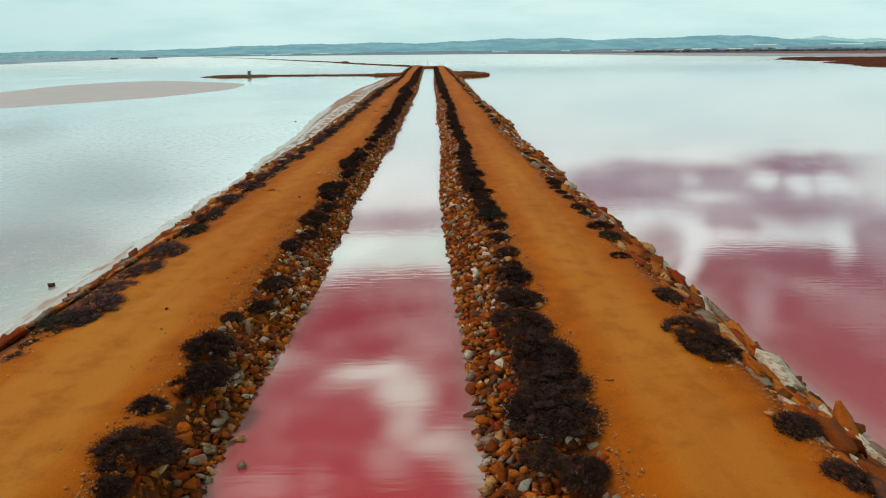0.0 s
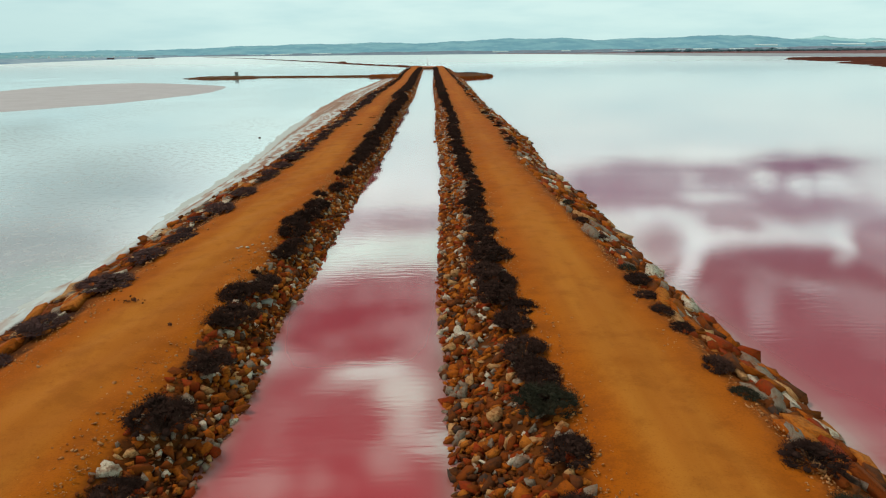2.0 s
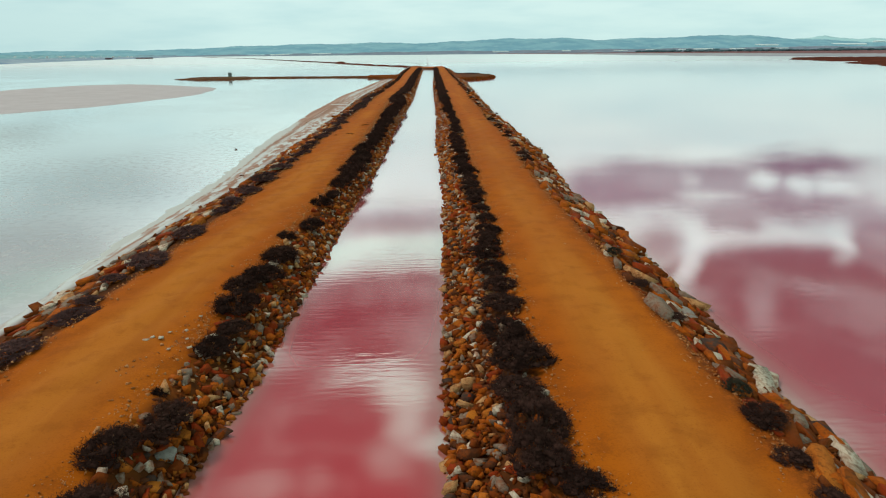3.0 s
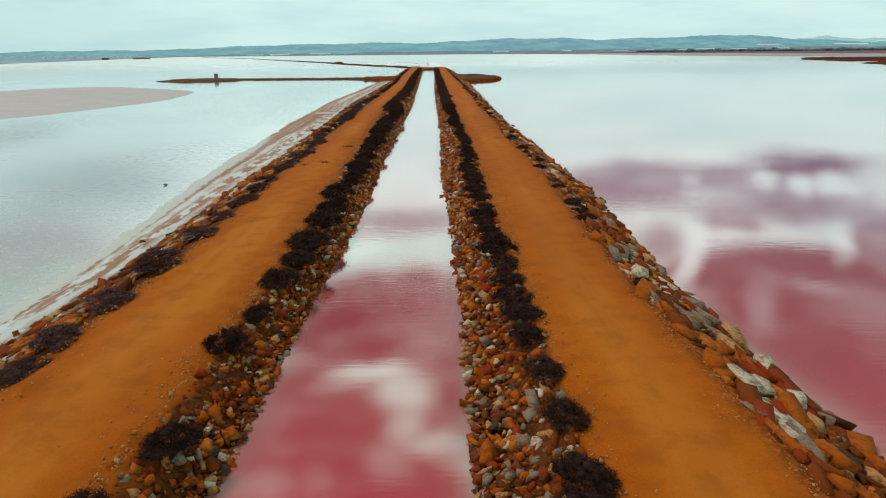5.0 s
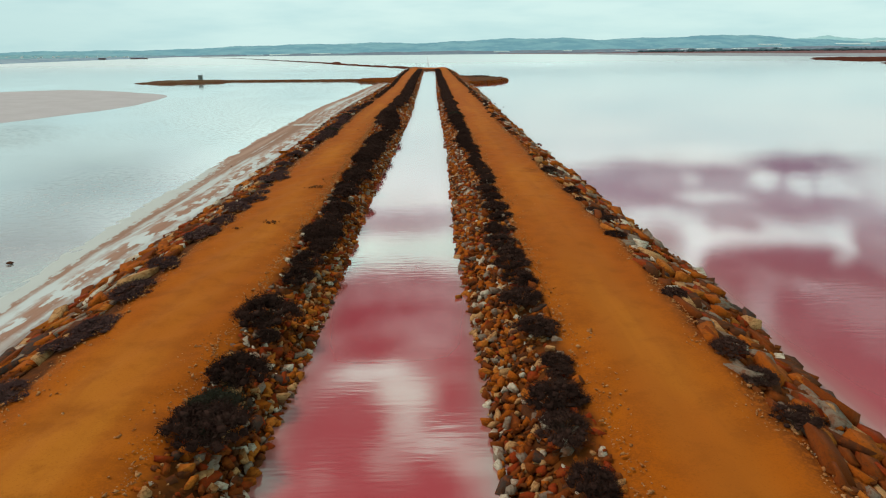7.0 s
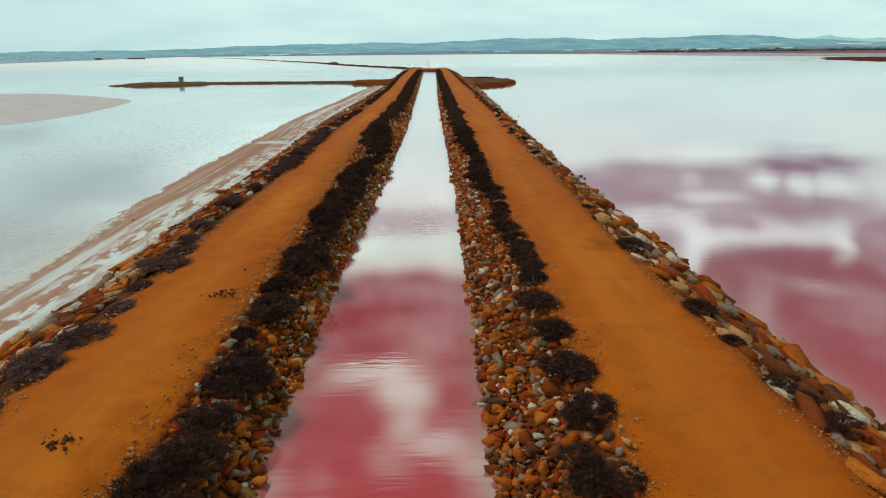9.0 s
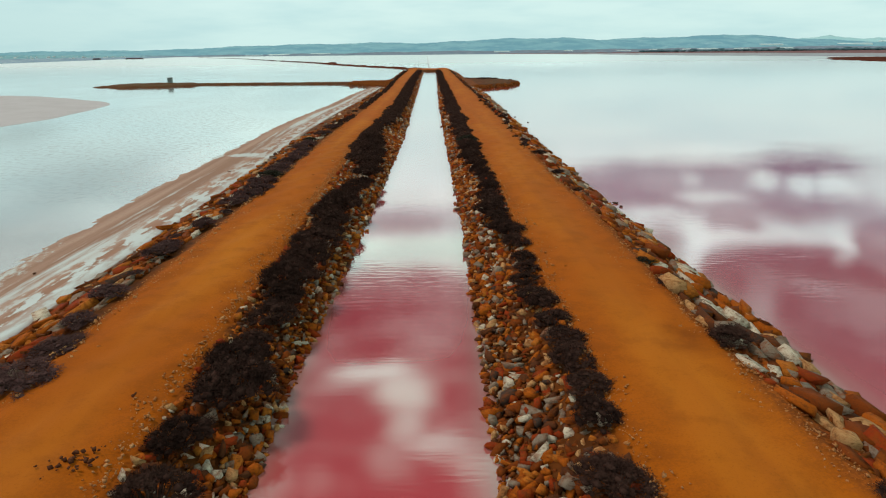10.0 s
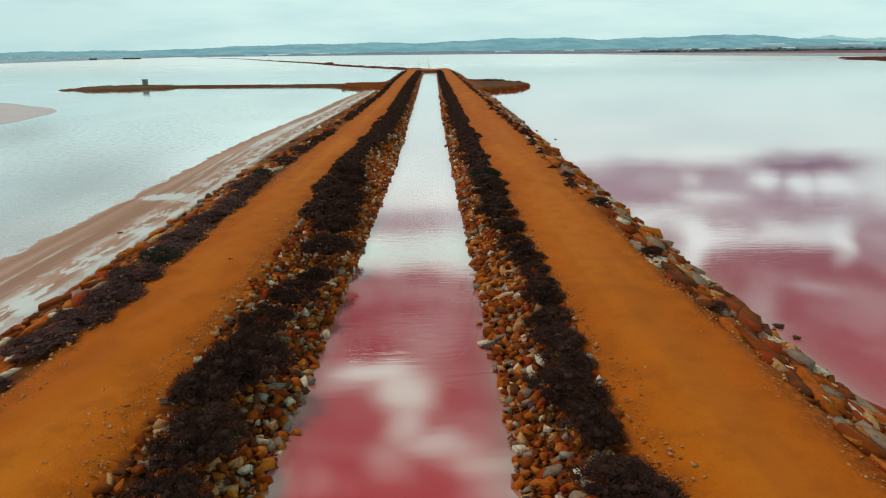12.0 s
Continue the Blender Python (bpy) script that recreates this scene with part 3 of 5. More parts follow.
cl, cr = CANAL_L(WATER_Y), CANAL_R(WATER_Y)
keep = WATER_Y < 341
full_y = WATER_Y
WATER_Y = full_y[keep]
cl, cr = cl[keep], cr[keep]
water_sheet("canal_water", M_PINK, cl, cr,
            [lambda a, b, f=f: a + f for f in (-0.5, 0.0, 0.15, 0.3, 0.5, 0.8, 1.2)] + [lambda a, b: (a + b) / 2] +
            [lambda a, b, f=f: b - f for f in (1.2, 0.8, 0.5, 0.3, 0.15, 0.0, -0.5)],
            "still pink brine in a straight canal, mirroring clouds",
            lambda x, y: np.clip(1.1 * np.exp(-(np.maximum(np.minimum(x - cl[:, None], cr[:, None] - x), 0) / 0.34) ** 1.4), 0, 1))
WATER_Y = full_y
rw = np.where(WATER_Y > END_FAR, 1.3, RIGHT_WATER(WATER_Y))
lw = np.where(WATER_Y > END_FAR, 1.3, np.minimum(LEFT_WATER(WATER_Y), BEACH(WATER_Y)))
far = (0.3, 0.8, 1.5, 2.4, 3.2, 4.2, 6, 12, 25, 50, 100, 250, 600, 1500, 4500)
water_sheet("lake_water_east", M_LAKE, rw, rw, [lambda a, b, f=f: a + f for f in (-0.6, 0.0) + far],
            "wide pink salt lake mirroring broken cloud", lambda x, y: 0.8 * np.exp(-np.maximum(x - rw[:, None], 0) / 0.35))
water_sheet("lake_water_west", M_PALE, lw, lw, [lambda a, b, f=f: a - f for f in tuple(reversed(far)) + (0.0, -0.9)],
            "pale shallow salt lagoon with a milky surface", lambda x, y: 0.95 * np.maximum(np.exp(-np.maximum(lw[:, None] - x, 0) / 2.6),
                                            np.clip((y - 70) / 25, 0, 1) / (1 + np.exp((lw[:, None] - x - 3.2) / 0.5))), -0.01)


# ---------------------------------------------------------------- distance
RAY_PITCH = radians(15.68)


def far_x(px, dist):
    """Side offset at a forward distance for a bearing given on the picture's width of 1568."""
    a = (px - 784) / 1235.0
    return dist * math.tan(math.atan(a * math.cos(RAY_PITCH)) + radians(1.327))


def ridge(name, dist, knots, mat, label, depth=500.0, rough=3.0, seed=1, base=-2.0, step=12.0):
    """A range of hills: a crest line with spurs that run down towards the lake."""
    xs_k = [far_x(p, dist) for p, _ in knots]
    hs = [h * dist / 1333.0 for _, h in knots]
    xs = np.arange(xs_k[0], xs_k[-1], step)
    top = np.interp(xs, xs_k, hs) + wave(xs, seed, (410, rough), (170, rough * 0.5), (63, rough * 0.3), (31, rough * 0.2))
    rows = []
    for i, f in enumerate((0.0, 0.12, 0.3, 0.55, 0.8, 1.0)):
        hgt = top * (f ** 0.8) + wave(xs, seed + i, (230, rough * 0.9), (90, rough * 0.5)) * (0 < f < 1) + (base if f == 0 else 0)
        rows.append(np.stack([xs, np.full_like(xs, dist - depth * (1 - f)), hgt], -1))
    rows.append(np.stack([xs, np.full_like(xs, dist + 60), np.full_like(xs, base)], -1))
    v = np.stack(rows)
    me = mesh_from(name, v.reshape(-1, 3), grid_faces(*v.shape[:2]), mat, smooth=True)
    return tagged(new(name, me), label, "hills", kind="structure")


# crest lines: bearing, height above the horizon
HILL_LINE = [(-500, 8), (0, 10), (100, 11.5), (300, 12), (400, 16), (500, 19), (600, 20), (700, 21.5), (755, 19), (800, 22.5), (900, 26.5), (1000, 26.5), (1050, 23), (1150, 26), (1200, 26.5), (1270, 30), (1320, 28.5), (1400, 22), (1500, 17), (1568, 13), (2000, 10)]
COAST_LINE = [(-600, 4), (0, 3), (350, 2.2), (480, 3), (620, 4), (760, 6), (900, 5.5), (1000, 6), (1150, 7), (1300, 7), (1420, 9), (1500, 8), (1600, 8), (2000, 8)]
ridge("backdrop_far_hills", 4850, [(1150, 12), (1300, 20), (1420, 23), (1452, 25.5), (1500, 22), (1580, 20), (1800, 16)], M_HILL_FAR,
      "far mountains beyond the lake, tinted pale blue with haze", 200, 4.0, 21)
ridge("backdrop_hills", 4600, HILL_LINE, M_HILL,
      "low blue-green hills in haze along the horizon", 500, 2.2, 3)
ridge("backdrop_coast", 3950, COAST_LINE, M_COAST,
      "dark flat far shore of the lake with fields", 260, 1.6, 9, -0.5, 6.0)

# ---------------------------------------------------------------- stones
def hull(points):
    """Vertices and triangles of the convex hull of points."""
    bm = bmesh.new()
    for p in points:
        bm.verts.new(p)
    bmesh.ops.convex_hull(bm, input=bm.verts)
    for v in [v for v in bm.verts if not v.link_faces]:
        bm.verts.remove(v)
    bmesh.ops.triangulate(bm, faces=bm.faces)
    bmesh.ops.recalc_face_normals(bm, faces=bm.faces)
    bm.verts.index_update()
    out = np.array([v.co[:] for v in bm.verts]), np.array([[v.index for v in f.verts] for f in bm.faces])
    bm.free()
    return out


def rock_shapes(count, points, seed):
    """Lumps of unit half-size: hulls of points scattered near a rough box."""
    r = np.random.default_rng(seed)
    shapes = []
    for _ in range(count):
        d = r.normal(size=(points, 3))
        d /= np.max(np.abs(d), axis=1)[:, None] ** 0.75 * np.linalg.norm(d, axis=1)[:, None] ** 0.25
        shapes.append(hull(d * r.uniform(0.66, 1.08, (points, 1))))
    return shapes


def split_shapes(count, seed, chips, skew, depth):
    """Quarried stone of unit half-size: a skewed block from which flat chips have been struck."""
    r = np.random.default_rng(seed)
    shapes = []
    while len(shapes) < count:
        box = np.concatenate([np.eye(3), -np.eye(3)]) + r.normal(0, skew, (6, 3))
        cut = r.normal(size=(chips, 3))
        n = np.concatenate([box, cut])
        n /= np.linalg.norm(n, axis=1)[:, None]
        d = np.concatenate([r.uniform(0.82, 1.0, 6), r.uniform(*depth, chips)])
        pts = []
        for i in range(len(n)):
            for j in range(i):
                for m in range(j):
                    a = n[[i, j, m]]
                    if abs(np.linalg.det(a)) > 0.05:
                        p = np.linalg.solve(a, d[[i, j, m]])
                        if np.all(n @ p <= d + 1e-6):
                            pts.append(np.round(p, 4))
        pts = np.unique(np.array(pts), axis=0)
        if 8 <= len(pts) <= 22 and np.max(np.abs(pts)) < 1.9:
            shapes.append(hull(pts / np.max(np.abs(pts), axis=0) * r.uniform(0.9, 1.05)))
    return shapes


def turn(rx, ry, rz):
    """Rotation matrices for arrays of angles in radians."""
    cx, sx, cy, sy, cz, sz = np.cos(rx), np.sin(rx), np.cos(ry), np.sin(ry), np.cos(rz), np.sin(rz)
    o, i = np.zeros_like(rx), np.ones_like(rx)
    mx = np.stack([i, o, o, o, cx, -sx, o, sx, cx], -1).reshape(-1, 3, 3)
    my = np.stack([cy, o, sy, o, i, o, -sy, o, cy], -1).reshape(-1, 3, 3)
    mz = np.stack([cz, -sz, o, sz, cz, o, o, o, i], -1).reshape(-1, 3, 3)
    return mz @ my @ mx


def joined(name, shapes, which, at, size, rot, mat):
    """Many stones in one mesh."""
    vs, fs, base = [], [], 0
    for k, (v, f) in enumerate(shapes):
        idx = np.nonzero(which == k)[0]
        if not len(idx):
            continue
        w = np.einsum("nij,nvj->nvi", rot[idx], v[None] * size[idx][:, None]) + at[idx][:, None]
        vs.append(w.reshape(-1, 3))
        fs.append((f[None] + (np.arange(len(idx)) * len(v))[:, None, None] + base).reshape(-1, 3))
        base += len(idx) * len(v)
    return mesh_from(name, np.concatenate(vs), np.concatenate(fs), mat)


def stone_bank(name, label, upper, lower, z_up, z_low, shapes, mat, near, far_gap, size, along, tilt, single, seed, top_bias=0.0, filler=0.0):
    """Stones dumped on a slope between two lines. size: half lengths (across, along, thick); the first ones past
    the start of the bank are parts of their own, the others one joined part."""
    r = np.random.default_rng(seed)
    rows = []
    for y0, y1, gap in ((-12.0, 135.0, near), (135.0, 338.0, far_gap)):
        y = y0
        while y < y1:
            a, b = float(upper(y)), float(lower(y))
            n = max(1, int(abs(b - a) / gap[0]))
            u = (np.arange(n) + r.uniform(0.1, 0.9, n)) / n
            if top_bias:
                u = u[r.random(n) > top_bias * (1 - u)]
            for q in u:
                rows.append((q, y + r.uniform(-0.6, 0.6) * gap[1], gap[0] / near[0]))
            y += gap[1]
    q, y, grow = np.array(rows).T
    a, b = upper(y), lower(y)
    n = len(q)
    k = np.clip(np.exp(r.normal(0, 0.40, n)), 0.5, 1.75) * np.minimum(grow, 1.6) ** 0.45
    s = np.stack([size[0] * k, size[1] * k * np.clip(np.exp(r.normal(0, 0.42 if along else 0.25, n)), 0.55, 1.55), size[2] * k * np.exp(r.normal(0, 0.2, n))], -1)
    z = z_up + (z_low - z_up) * q + s[:, 2] * r.uniform(0.0, 0.7, n)
    at = np.stack([a + (b - a) * q, y, z], -1)
    slope = np.arctan2(z_up - z_low, np.abs(b - a)) * np.sign(b - a)
    rot = turn(np.clip(r.normal(0, tilt, n), -1.5 * tilt, 1.5 * tilt) * (0.35 if along else 1.0), slope + np.clip(r.normal(0, tilt, n), -1.5 * tilt, 1.5 * tilt), np.where(along, r.normal(0, 0.19, n), r.uniform(0, 6.28, n)))
    which = r.integers(0, len(shapes), n)
    order = np.argsort(y)
    first = order[(y[order] > 9.0)][:single]
    rest = np.setdiff1d(np.arange(n), first)
    root = tagged(new(name), label, "stone bank", kind="structure")
    if filler:
        # broken bits that fill the gaps, their rust darkened for the shade there
        y2 = r.uniform(6.0, 118.0, int(filler * np.count_nonzero(y < 118)))
        m, a2, b2 = len(y2), upper(y2), lower(y2)
        q2 = np.clip(r.beta(1.1, 1.0, m), 0, 1)
        s2 = np.array(size) * (0.42 * np.exp(r.normal(0, 0.35, m)))[:, None]
        at2 = np.stack([a2 + (b2 - a2) * q2, y2, z_up + (z_low - z_up) * q2 + r.uniform(-0.01, 0.05, m)], -1)
        part("broken_bits", joined("broken_bits", shapes[:6], r.integers(0, 6, m), at2, s2, turn(r.normal(0, 0.4, m), r.normal(0, 0.4, m), r.uniform(0, 6.28, m)), M_BITS), root, kind="stuff")
    part("rubble", joined(name, shapes, which[rest], at[rest], s[rest], rot[rest], mat), root, kind="stuff")
    SINGLE.append((root, shapes, mat, which[first], at[first], s[first], rot[first]))


SINGLE = []
RUBBLE = split_shapes(18, 3, 3, 0.22, (0.62, 0.95))
SLABS = split_shapes(16, 5, 2, 0.13, (0.80, 1.05))
stone_bank("stone_bank_canal_west", "rubble bank of ochre, rust and grey quarry stones beside the canal", lambda y: LEFT_IN(y) + 0.15, lambda y: CANAL_L(y) + 0.12, 0.70, -0.04,
           RUBBLE, M_STONE, (0.125, 0.118), (0.25, 0.24), (0.070, 0.098, 0.052), False, 0.65, 300, 11, 0.35, 0.9)
stone_bank("stone_bank_canal_east", "rubble bank of ochre and grey quarry stones sloping to the canal", lambda y: RIGHT_IN(y) - 0.15, lambda y: CANAL_R(y) - 0.12, 0.70, -0.04,
           RUBBLE, M_STONE, (0.135, 0.125), (0.25, 0.24), (0.079, 0.112, 0.057), False, 0.6, 300, 12, 0.35, 0.9)
stone_bank("stone_bank_lake_east", "armour of long ochre and grey stone slabs facing the pink lake", SLAB_TOP, lambda y: RIGHT_WATER(y) - 0.02, 0.72, -0.05,
           SLABS, M_SLAB, (0.25, 0.37), (0.34, 0.56), (0.15, 0.32, 0.085), True, 0.24, 300, 13, 0.2, 1.3)
stone_bank("stone_bank_lake_west", "low armour of pale and ochre slabs along the salt shore", lambda y: LEFT_OUT(y) - 0.65, lambda y: LEFT_WATER(y) + 0.2, 0.58, 0.0,
           SLABS, M_SLAB, (0.24, 0.37), (1.1, 1.0), (0.125, 0.31, 0.060), True, 0.22, 300, 14, 0.0, 1.3)


# the largest stones, bank by bank: x, y, length, breadth, tone
EAST_SLABS_A = [
    (6.98, 19.4, 0.48, 0.22, 2), (6.62, 15.4, 1.05, 0.47, 2), (6.94, 16.3, 0.41, 0.28, 2), (7.42, 14.4, 0.43, 0.32, 3), (7.44, 15.3, 0.67, 0.33, 3),
    (7.08, 13.5, 1.33, 0.36, 0), (7.62, 13.2, 0.72, 0.36, 1), (7.15, 12.7, 1.28, 0.46, 2), (6.52, 12.3, 0.55, 0.33, 2), (7.05, 11.7, 0.77, 0.55, 2),
    (7.32, 40.6, 1.34, 0.52, 2), (7.35, 41.8, 0.94, 0.47, 4), (6.63, 38.5, 0.46, 0.37, 2), (7.06, 36.1, 0.82, 0.42, 2), (6.64, 35.5, 0.90, 0.34, 3),
    (6.95, 34.5, 0.97, 0.43, 4), (7.00, 35.0, 0.99, 0.33, 0), (6.99, 33.8, 0.72, 0.41, 2), (6.46, 36.6, 0.71, 0.30, 2),
]
EAST_SLABS_B = [
    (7.12, 58.9, 0.95, 0.38, 2), (7.54, 58.1, 1.27, 0.46, 4), (6.97, 58.2, 1.03, 0.34, 2), (6.79, 59.4, 0.85, 0.48, 0), (7.43, 62.6, 0.72, 0.43, 4),
    (6.87, 60.9, 0.39, 0.24, 4), (7.26, 57.4, 0.99, 0.28, 0), (6.56, 57.0, 0.53, 0.38, 4), (6.85, 83.0, 0.41, 0.30, 2), (7.95, 81.5, 0.67, 0.36, 3),
    (7.09, 80.6, 0.67, 0.28, 2), (7.16, 79.9, 0.43, 0.27, 0), (7.53, 81.6, 0.54, 0.30, 4), (7.60, 80.8, 0.69, 0.32, 0), (7.34, 104.9, 0.61, 0.39, 2),
    (7.27, 103.4, 0.72, 0.50, 0), (7.15, 102.6, 0.47, 0.27, 0), (7.25, 103.8, 0.39, 0.18, 2), (7.28, 107.6, 0.42, 0.25, 2), (7.72, 104.5, 0.39, 0.27, 3),
]
WEST_CANAL_STONES = [
    (-4.10, 35.5, 0.59, 0.34, 4), (-4.00, 34.6, 0.41, 0.30, 0), (-3.60, 80.9, 0.57, 0.38, 0), (-2.60, 80.1, 0.39, 0.31, 0), (-3.66, 79.5, 0.38, 0.24, 2),
    (-2.50, 102.8, 0.46, 0.29, 0), (-2.97, 104.8, 0.24, 0.33, 4), (-2.68, 103.4, 0.36, 0.20, 2), (-3.48, 101.9, 0.46, 0.19, 2), (-2.75, 101.9, 0.32, 0.27, 0),
    (-4.87, 17.5, 0.37, 0.28, 4), (-4.40, 16.7, 0.38, 0.30, 4), (-4.02, 17.9, 0.36, 0.26, 4), (-4.42, 58.4, 0.43, 0.28, 0), (-4.07, 57.1, 0.36, 0.30, 2),
]
EAST_CANAL_STONES = [
    (2.40, 12.5, 0.24, 0.30, 2), (1.50, 11.8, 0.36, 0.34, 4), (1.56, 60.0, 0.51, 0.34, 0), (1.93, 60.8, 0.50, 0.33, 0), (2.17, 62.2, 0.52, 0.33, 4),
    (1.58, 81.2, 0.23, 0.21, 2), (2.48, 81.8, 0.26, 0.19, 2), (2.14, 81.3, 0.42, 0.27, 0), (2.42, 101.9, 0.34, 0.27, 2), (2.20, 105.6, 0.30, 0.32, 2),
    (2.13, 101.7, 0.18, 0.23, 3), (2.29, 102.5, 0.37, 0.24, 4), (1.20, 36.7, 0.39, 0.31, 0), (1.67, 41.0, 0.28, 0.23, 2),
]


def large_stones(root, rows, upper, lower, z_up, z_low, shapes, along, seed):
    """Stones that stand out of a bank by their size."""
    r = random.Random(seed)
    cache = {}
    for x, y, a, b, tone in rows:
        i = r.randrange(len(shapes))
        if (i, tone) not in cache:
            cache[i, tone] = mesh_from("large_stone", *shapes[i], TONES[tone])
        q = min(1.0, max(0.0, (x - float(upper(y))) / (float(lower(y)) - float(upper(y)))))
        half = 0.07 if along else 0.085
        slope = math.degrees(math.atan2(z_up - z_low, abs(float(lower(y) - upper(y))))) * (1 if lower(y) > upper(y) else -1)
        ob = new("large_stone", cache[i, tone])
        ob.parent = root
        long, short = max(a, b), min(a, b)
        turned = r.uniform(-14, 14) if along else r.uniform(0, 180)
        x -= 0.15 if along else 0.0
        ob.matrix_world = pose(x, y, z_up + (z_low - z_up) * q + half, r.uniform(-7, 7), slope * 0.8 + r.uniform(-9, 9), turned) @ Matrix.Diagonal(
            (short * 0.5, long * 0.40, half * r.uniform(0.9, 1.4), 1))


ROOTS = {root.name: root for root, *_ in SINGLE}
for rows, key, upper, lower, shapes, along in (
        (EAST_SLABS_A + EAST_SLABS_B, "stone_bank_lake_east", SLAB_TOP, RIGHT_WATER, SLABS, True),
        (WEST_CANAL_STONES, "stone_bank_canal_west", LEFT_IN, CANAL_L, RUBBLE, False),
        (EAST_CANAL_STONES, "stone_bank_canal_east", RIGHT_IN, CANAL_R, RUBBLE, False)):
    large_stones(ROOTS[key], rows, upper, lower, 0.72, -0.02, shapes, along, len(rows))


def jetty_stones():
    r = np.random.default_rng(31)
    n = 9000
    x = np.concatenate([r.uniform(8, 23, n), r.uniform(-17, -8, n), r.uniform(-17, -8, n)])
    y = np.concatenate([r.uniform(205, 262, n), r.uniform(214, 262, n), r.uniform(226, 262, n)])
    z = jetties(x, y)
    ok = (z > -0.12) & (z < 0.5) & (np.arange(3 * n) < 2.2 * n)
    x, y, z = x[ok][:2200], y[ok][:2200], z[ok][:2200]
    n = len(x)
    k = (np.exp(r.normal(0, 0.3, n)) * np.where(x < 0, 0.6, 1.0))[:, None]
    me = joined("jetty_rubble", RUBBLE, r.integers(0, len(RUBBLE), n), np.stack([x, y, z + 0.05], -1), k * np.array([0.22, 0.27, 0.15]),
                turn(r.normal(0, 0.3, n), r.normal(0, 0.3, n), r.uniform(0, 6.28, n)), TONES[1])
    tagged(new("jetty_rubble", me), "rust-coloured rubble round the edges of the jetties", "stones", kind="stuff")


jetty_stones()


def gravel():
    """Loose chips along the edges of the two paths."""
    r = np.random.default_rng(41)
    n = 24000
    y = 6 + 130 * r.random(n) ** 1.1
    side = r.choice(4, n, p=(0.3, 0.18, 0.2, 0.32))
    edge = np.choose(side, [LEFT_IN(y), LEFT_OUT(y), RIGHT_IN(y), SLAB_TOP(y) - 0.1])
    into = np.choose(side, [-1, 1, 1, -1])
    off = np.abs(r.normal(0, 0.34, n)) * np.where(wave(y, 8, (17, 1), (7.3, 0.8)) > 0.3, 1.3, 0.6)
    off = np.where((side == 0) & (y < 46), off * 1.9, np.where(side == 3, off * 1.3, off))
    x = edge + into * (off - 0.1)
    k = np.exp(r.normal(0, 0.45, n))[:, None]
    me = joined("gravel", rock_shapes(6, 8, 9), r.integers(0, 6, n), np.stack([x, y, np.full(n, TOP + 0.015)], -1), k * np.array([0.018, 0.022, 0.013]),
                turn(r.normal(0, 0.3, n), r.normal(0, 0.3, n), r.uniform(0, 6.28, n)), M_CHIP)
    tagged(new("gravel", me), "loose pale and ochre chips along the path edges", "gravel", kind="stuff")


gravel()


def lone_rock(x, y, z, a, b, c, label, seed, mat):
    v, f = RUBBLE[seed % len(RUBBLE)]
    me = mesh_from("boulder", v * np.array([a, b, c]), f, mat)
    ob = new("boulder", me)
    ob.matrix_world = pose(x, y, z, 0, 0, seed * 37)
    tagged(ob, label, "rock", "loose rocks by the water")


for i, (x, y, s) in enumerate([(-3.55, 13.8, 0.12), (-3.3, 12.9, 0.14), (-3.13, 48.4, 0.13), (-3.35, 38.7, 0.10), (-2.2, 114.1, 0.14), (1.44, 107.6, 0.19),
                               (1.66, 112.2, 0.13), (1.58, 114.1, 0.13), (1.5, 143.2, 0.13), (-2.16, 103.9, 0.1), (0.97, 74.0, 0.16), (1.18, 66.9, 0.14), (1.42, 108.9, 0.12), (0.93, 52.7, 0.11)]):
    lone_rock(x, y, 0.03, s * 0.95, s * 0.8, s * 0.6, "wet brown stone lying at the canal's edge", i, M_STONE)
for i, (x, y, s) in enumerate([(9.19, 171.4, 0.17), (9.47, 152.6, 0.14), (8.66, 107.7, 0.11), (8.62, 108.4, 0.16), (9.97, 146.4, 0.10)]):
    lone_rock(x, y, 0.02, s * 0.9, s * 0.75, s * 0.4, "dark stone standing in the pink lake", i + 20, M_DARK)
for i, (x, y, s) in enumerate([(-11.86, 23.2, 0.12), (-14.08, 78.1, 0.10), (-10.55, 65.8, 0.15), (-12.2, 99.0, 0.12), (-11.4, 118.5, 0.12)]):
    lone_rock(x, y, 0.03, s * 1.1, s * 0.9, s * 0.5, "small red-brown rock on the salt-crusted shore", i + 40, M_CLAY)


for i, (x, y, s) in enumerate([(-5.84, 39.27, 0.09), (-5.75, 39.43, 0.07), (-5.55, 39.39, 0.11), (-5.47, 39.71, 0.06), (-4.74, 38.83, 0.09),
                               (-5.16, 38.76, 0.07), (-5.12, 39.8, 0.06), (-5.07, 40.68, 0.06), (-4.95, 39.3, 0.05)]):
    v, f = SLABS[i % len(SLABS)]
    ob = new("flat_stone", mesh_from("flat_stone", v * np.array([s * 0.8, s * 0.6, 0.018]), f, TONES[2]))
    ob.matrix_world = pose(x, y, TOP + 0.05, 0, 0, i * 53)
    tagged(ob, "pale flat stone lying on the sandy path", "stone", "pale stones on the path")


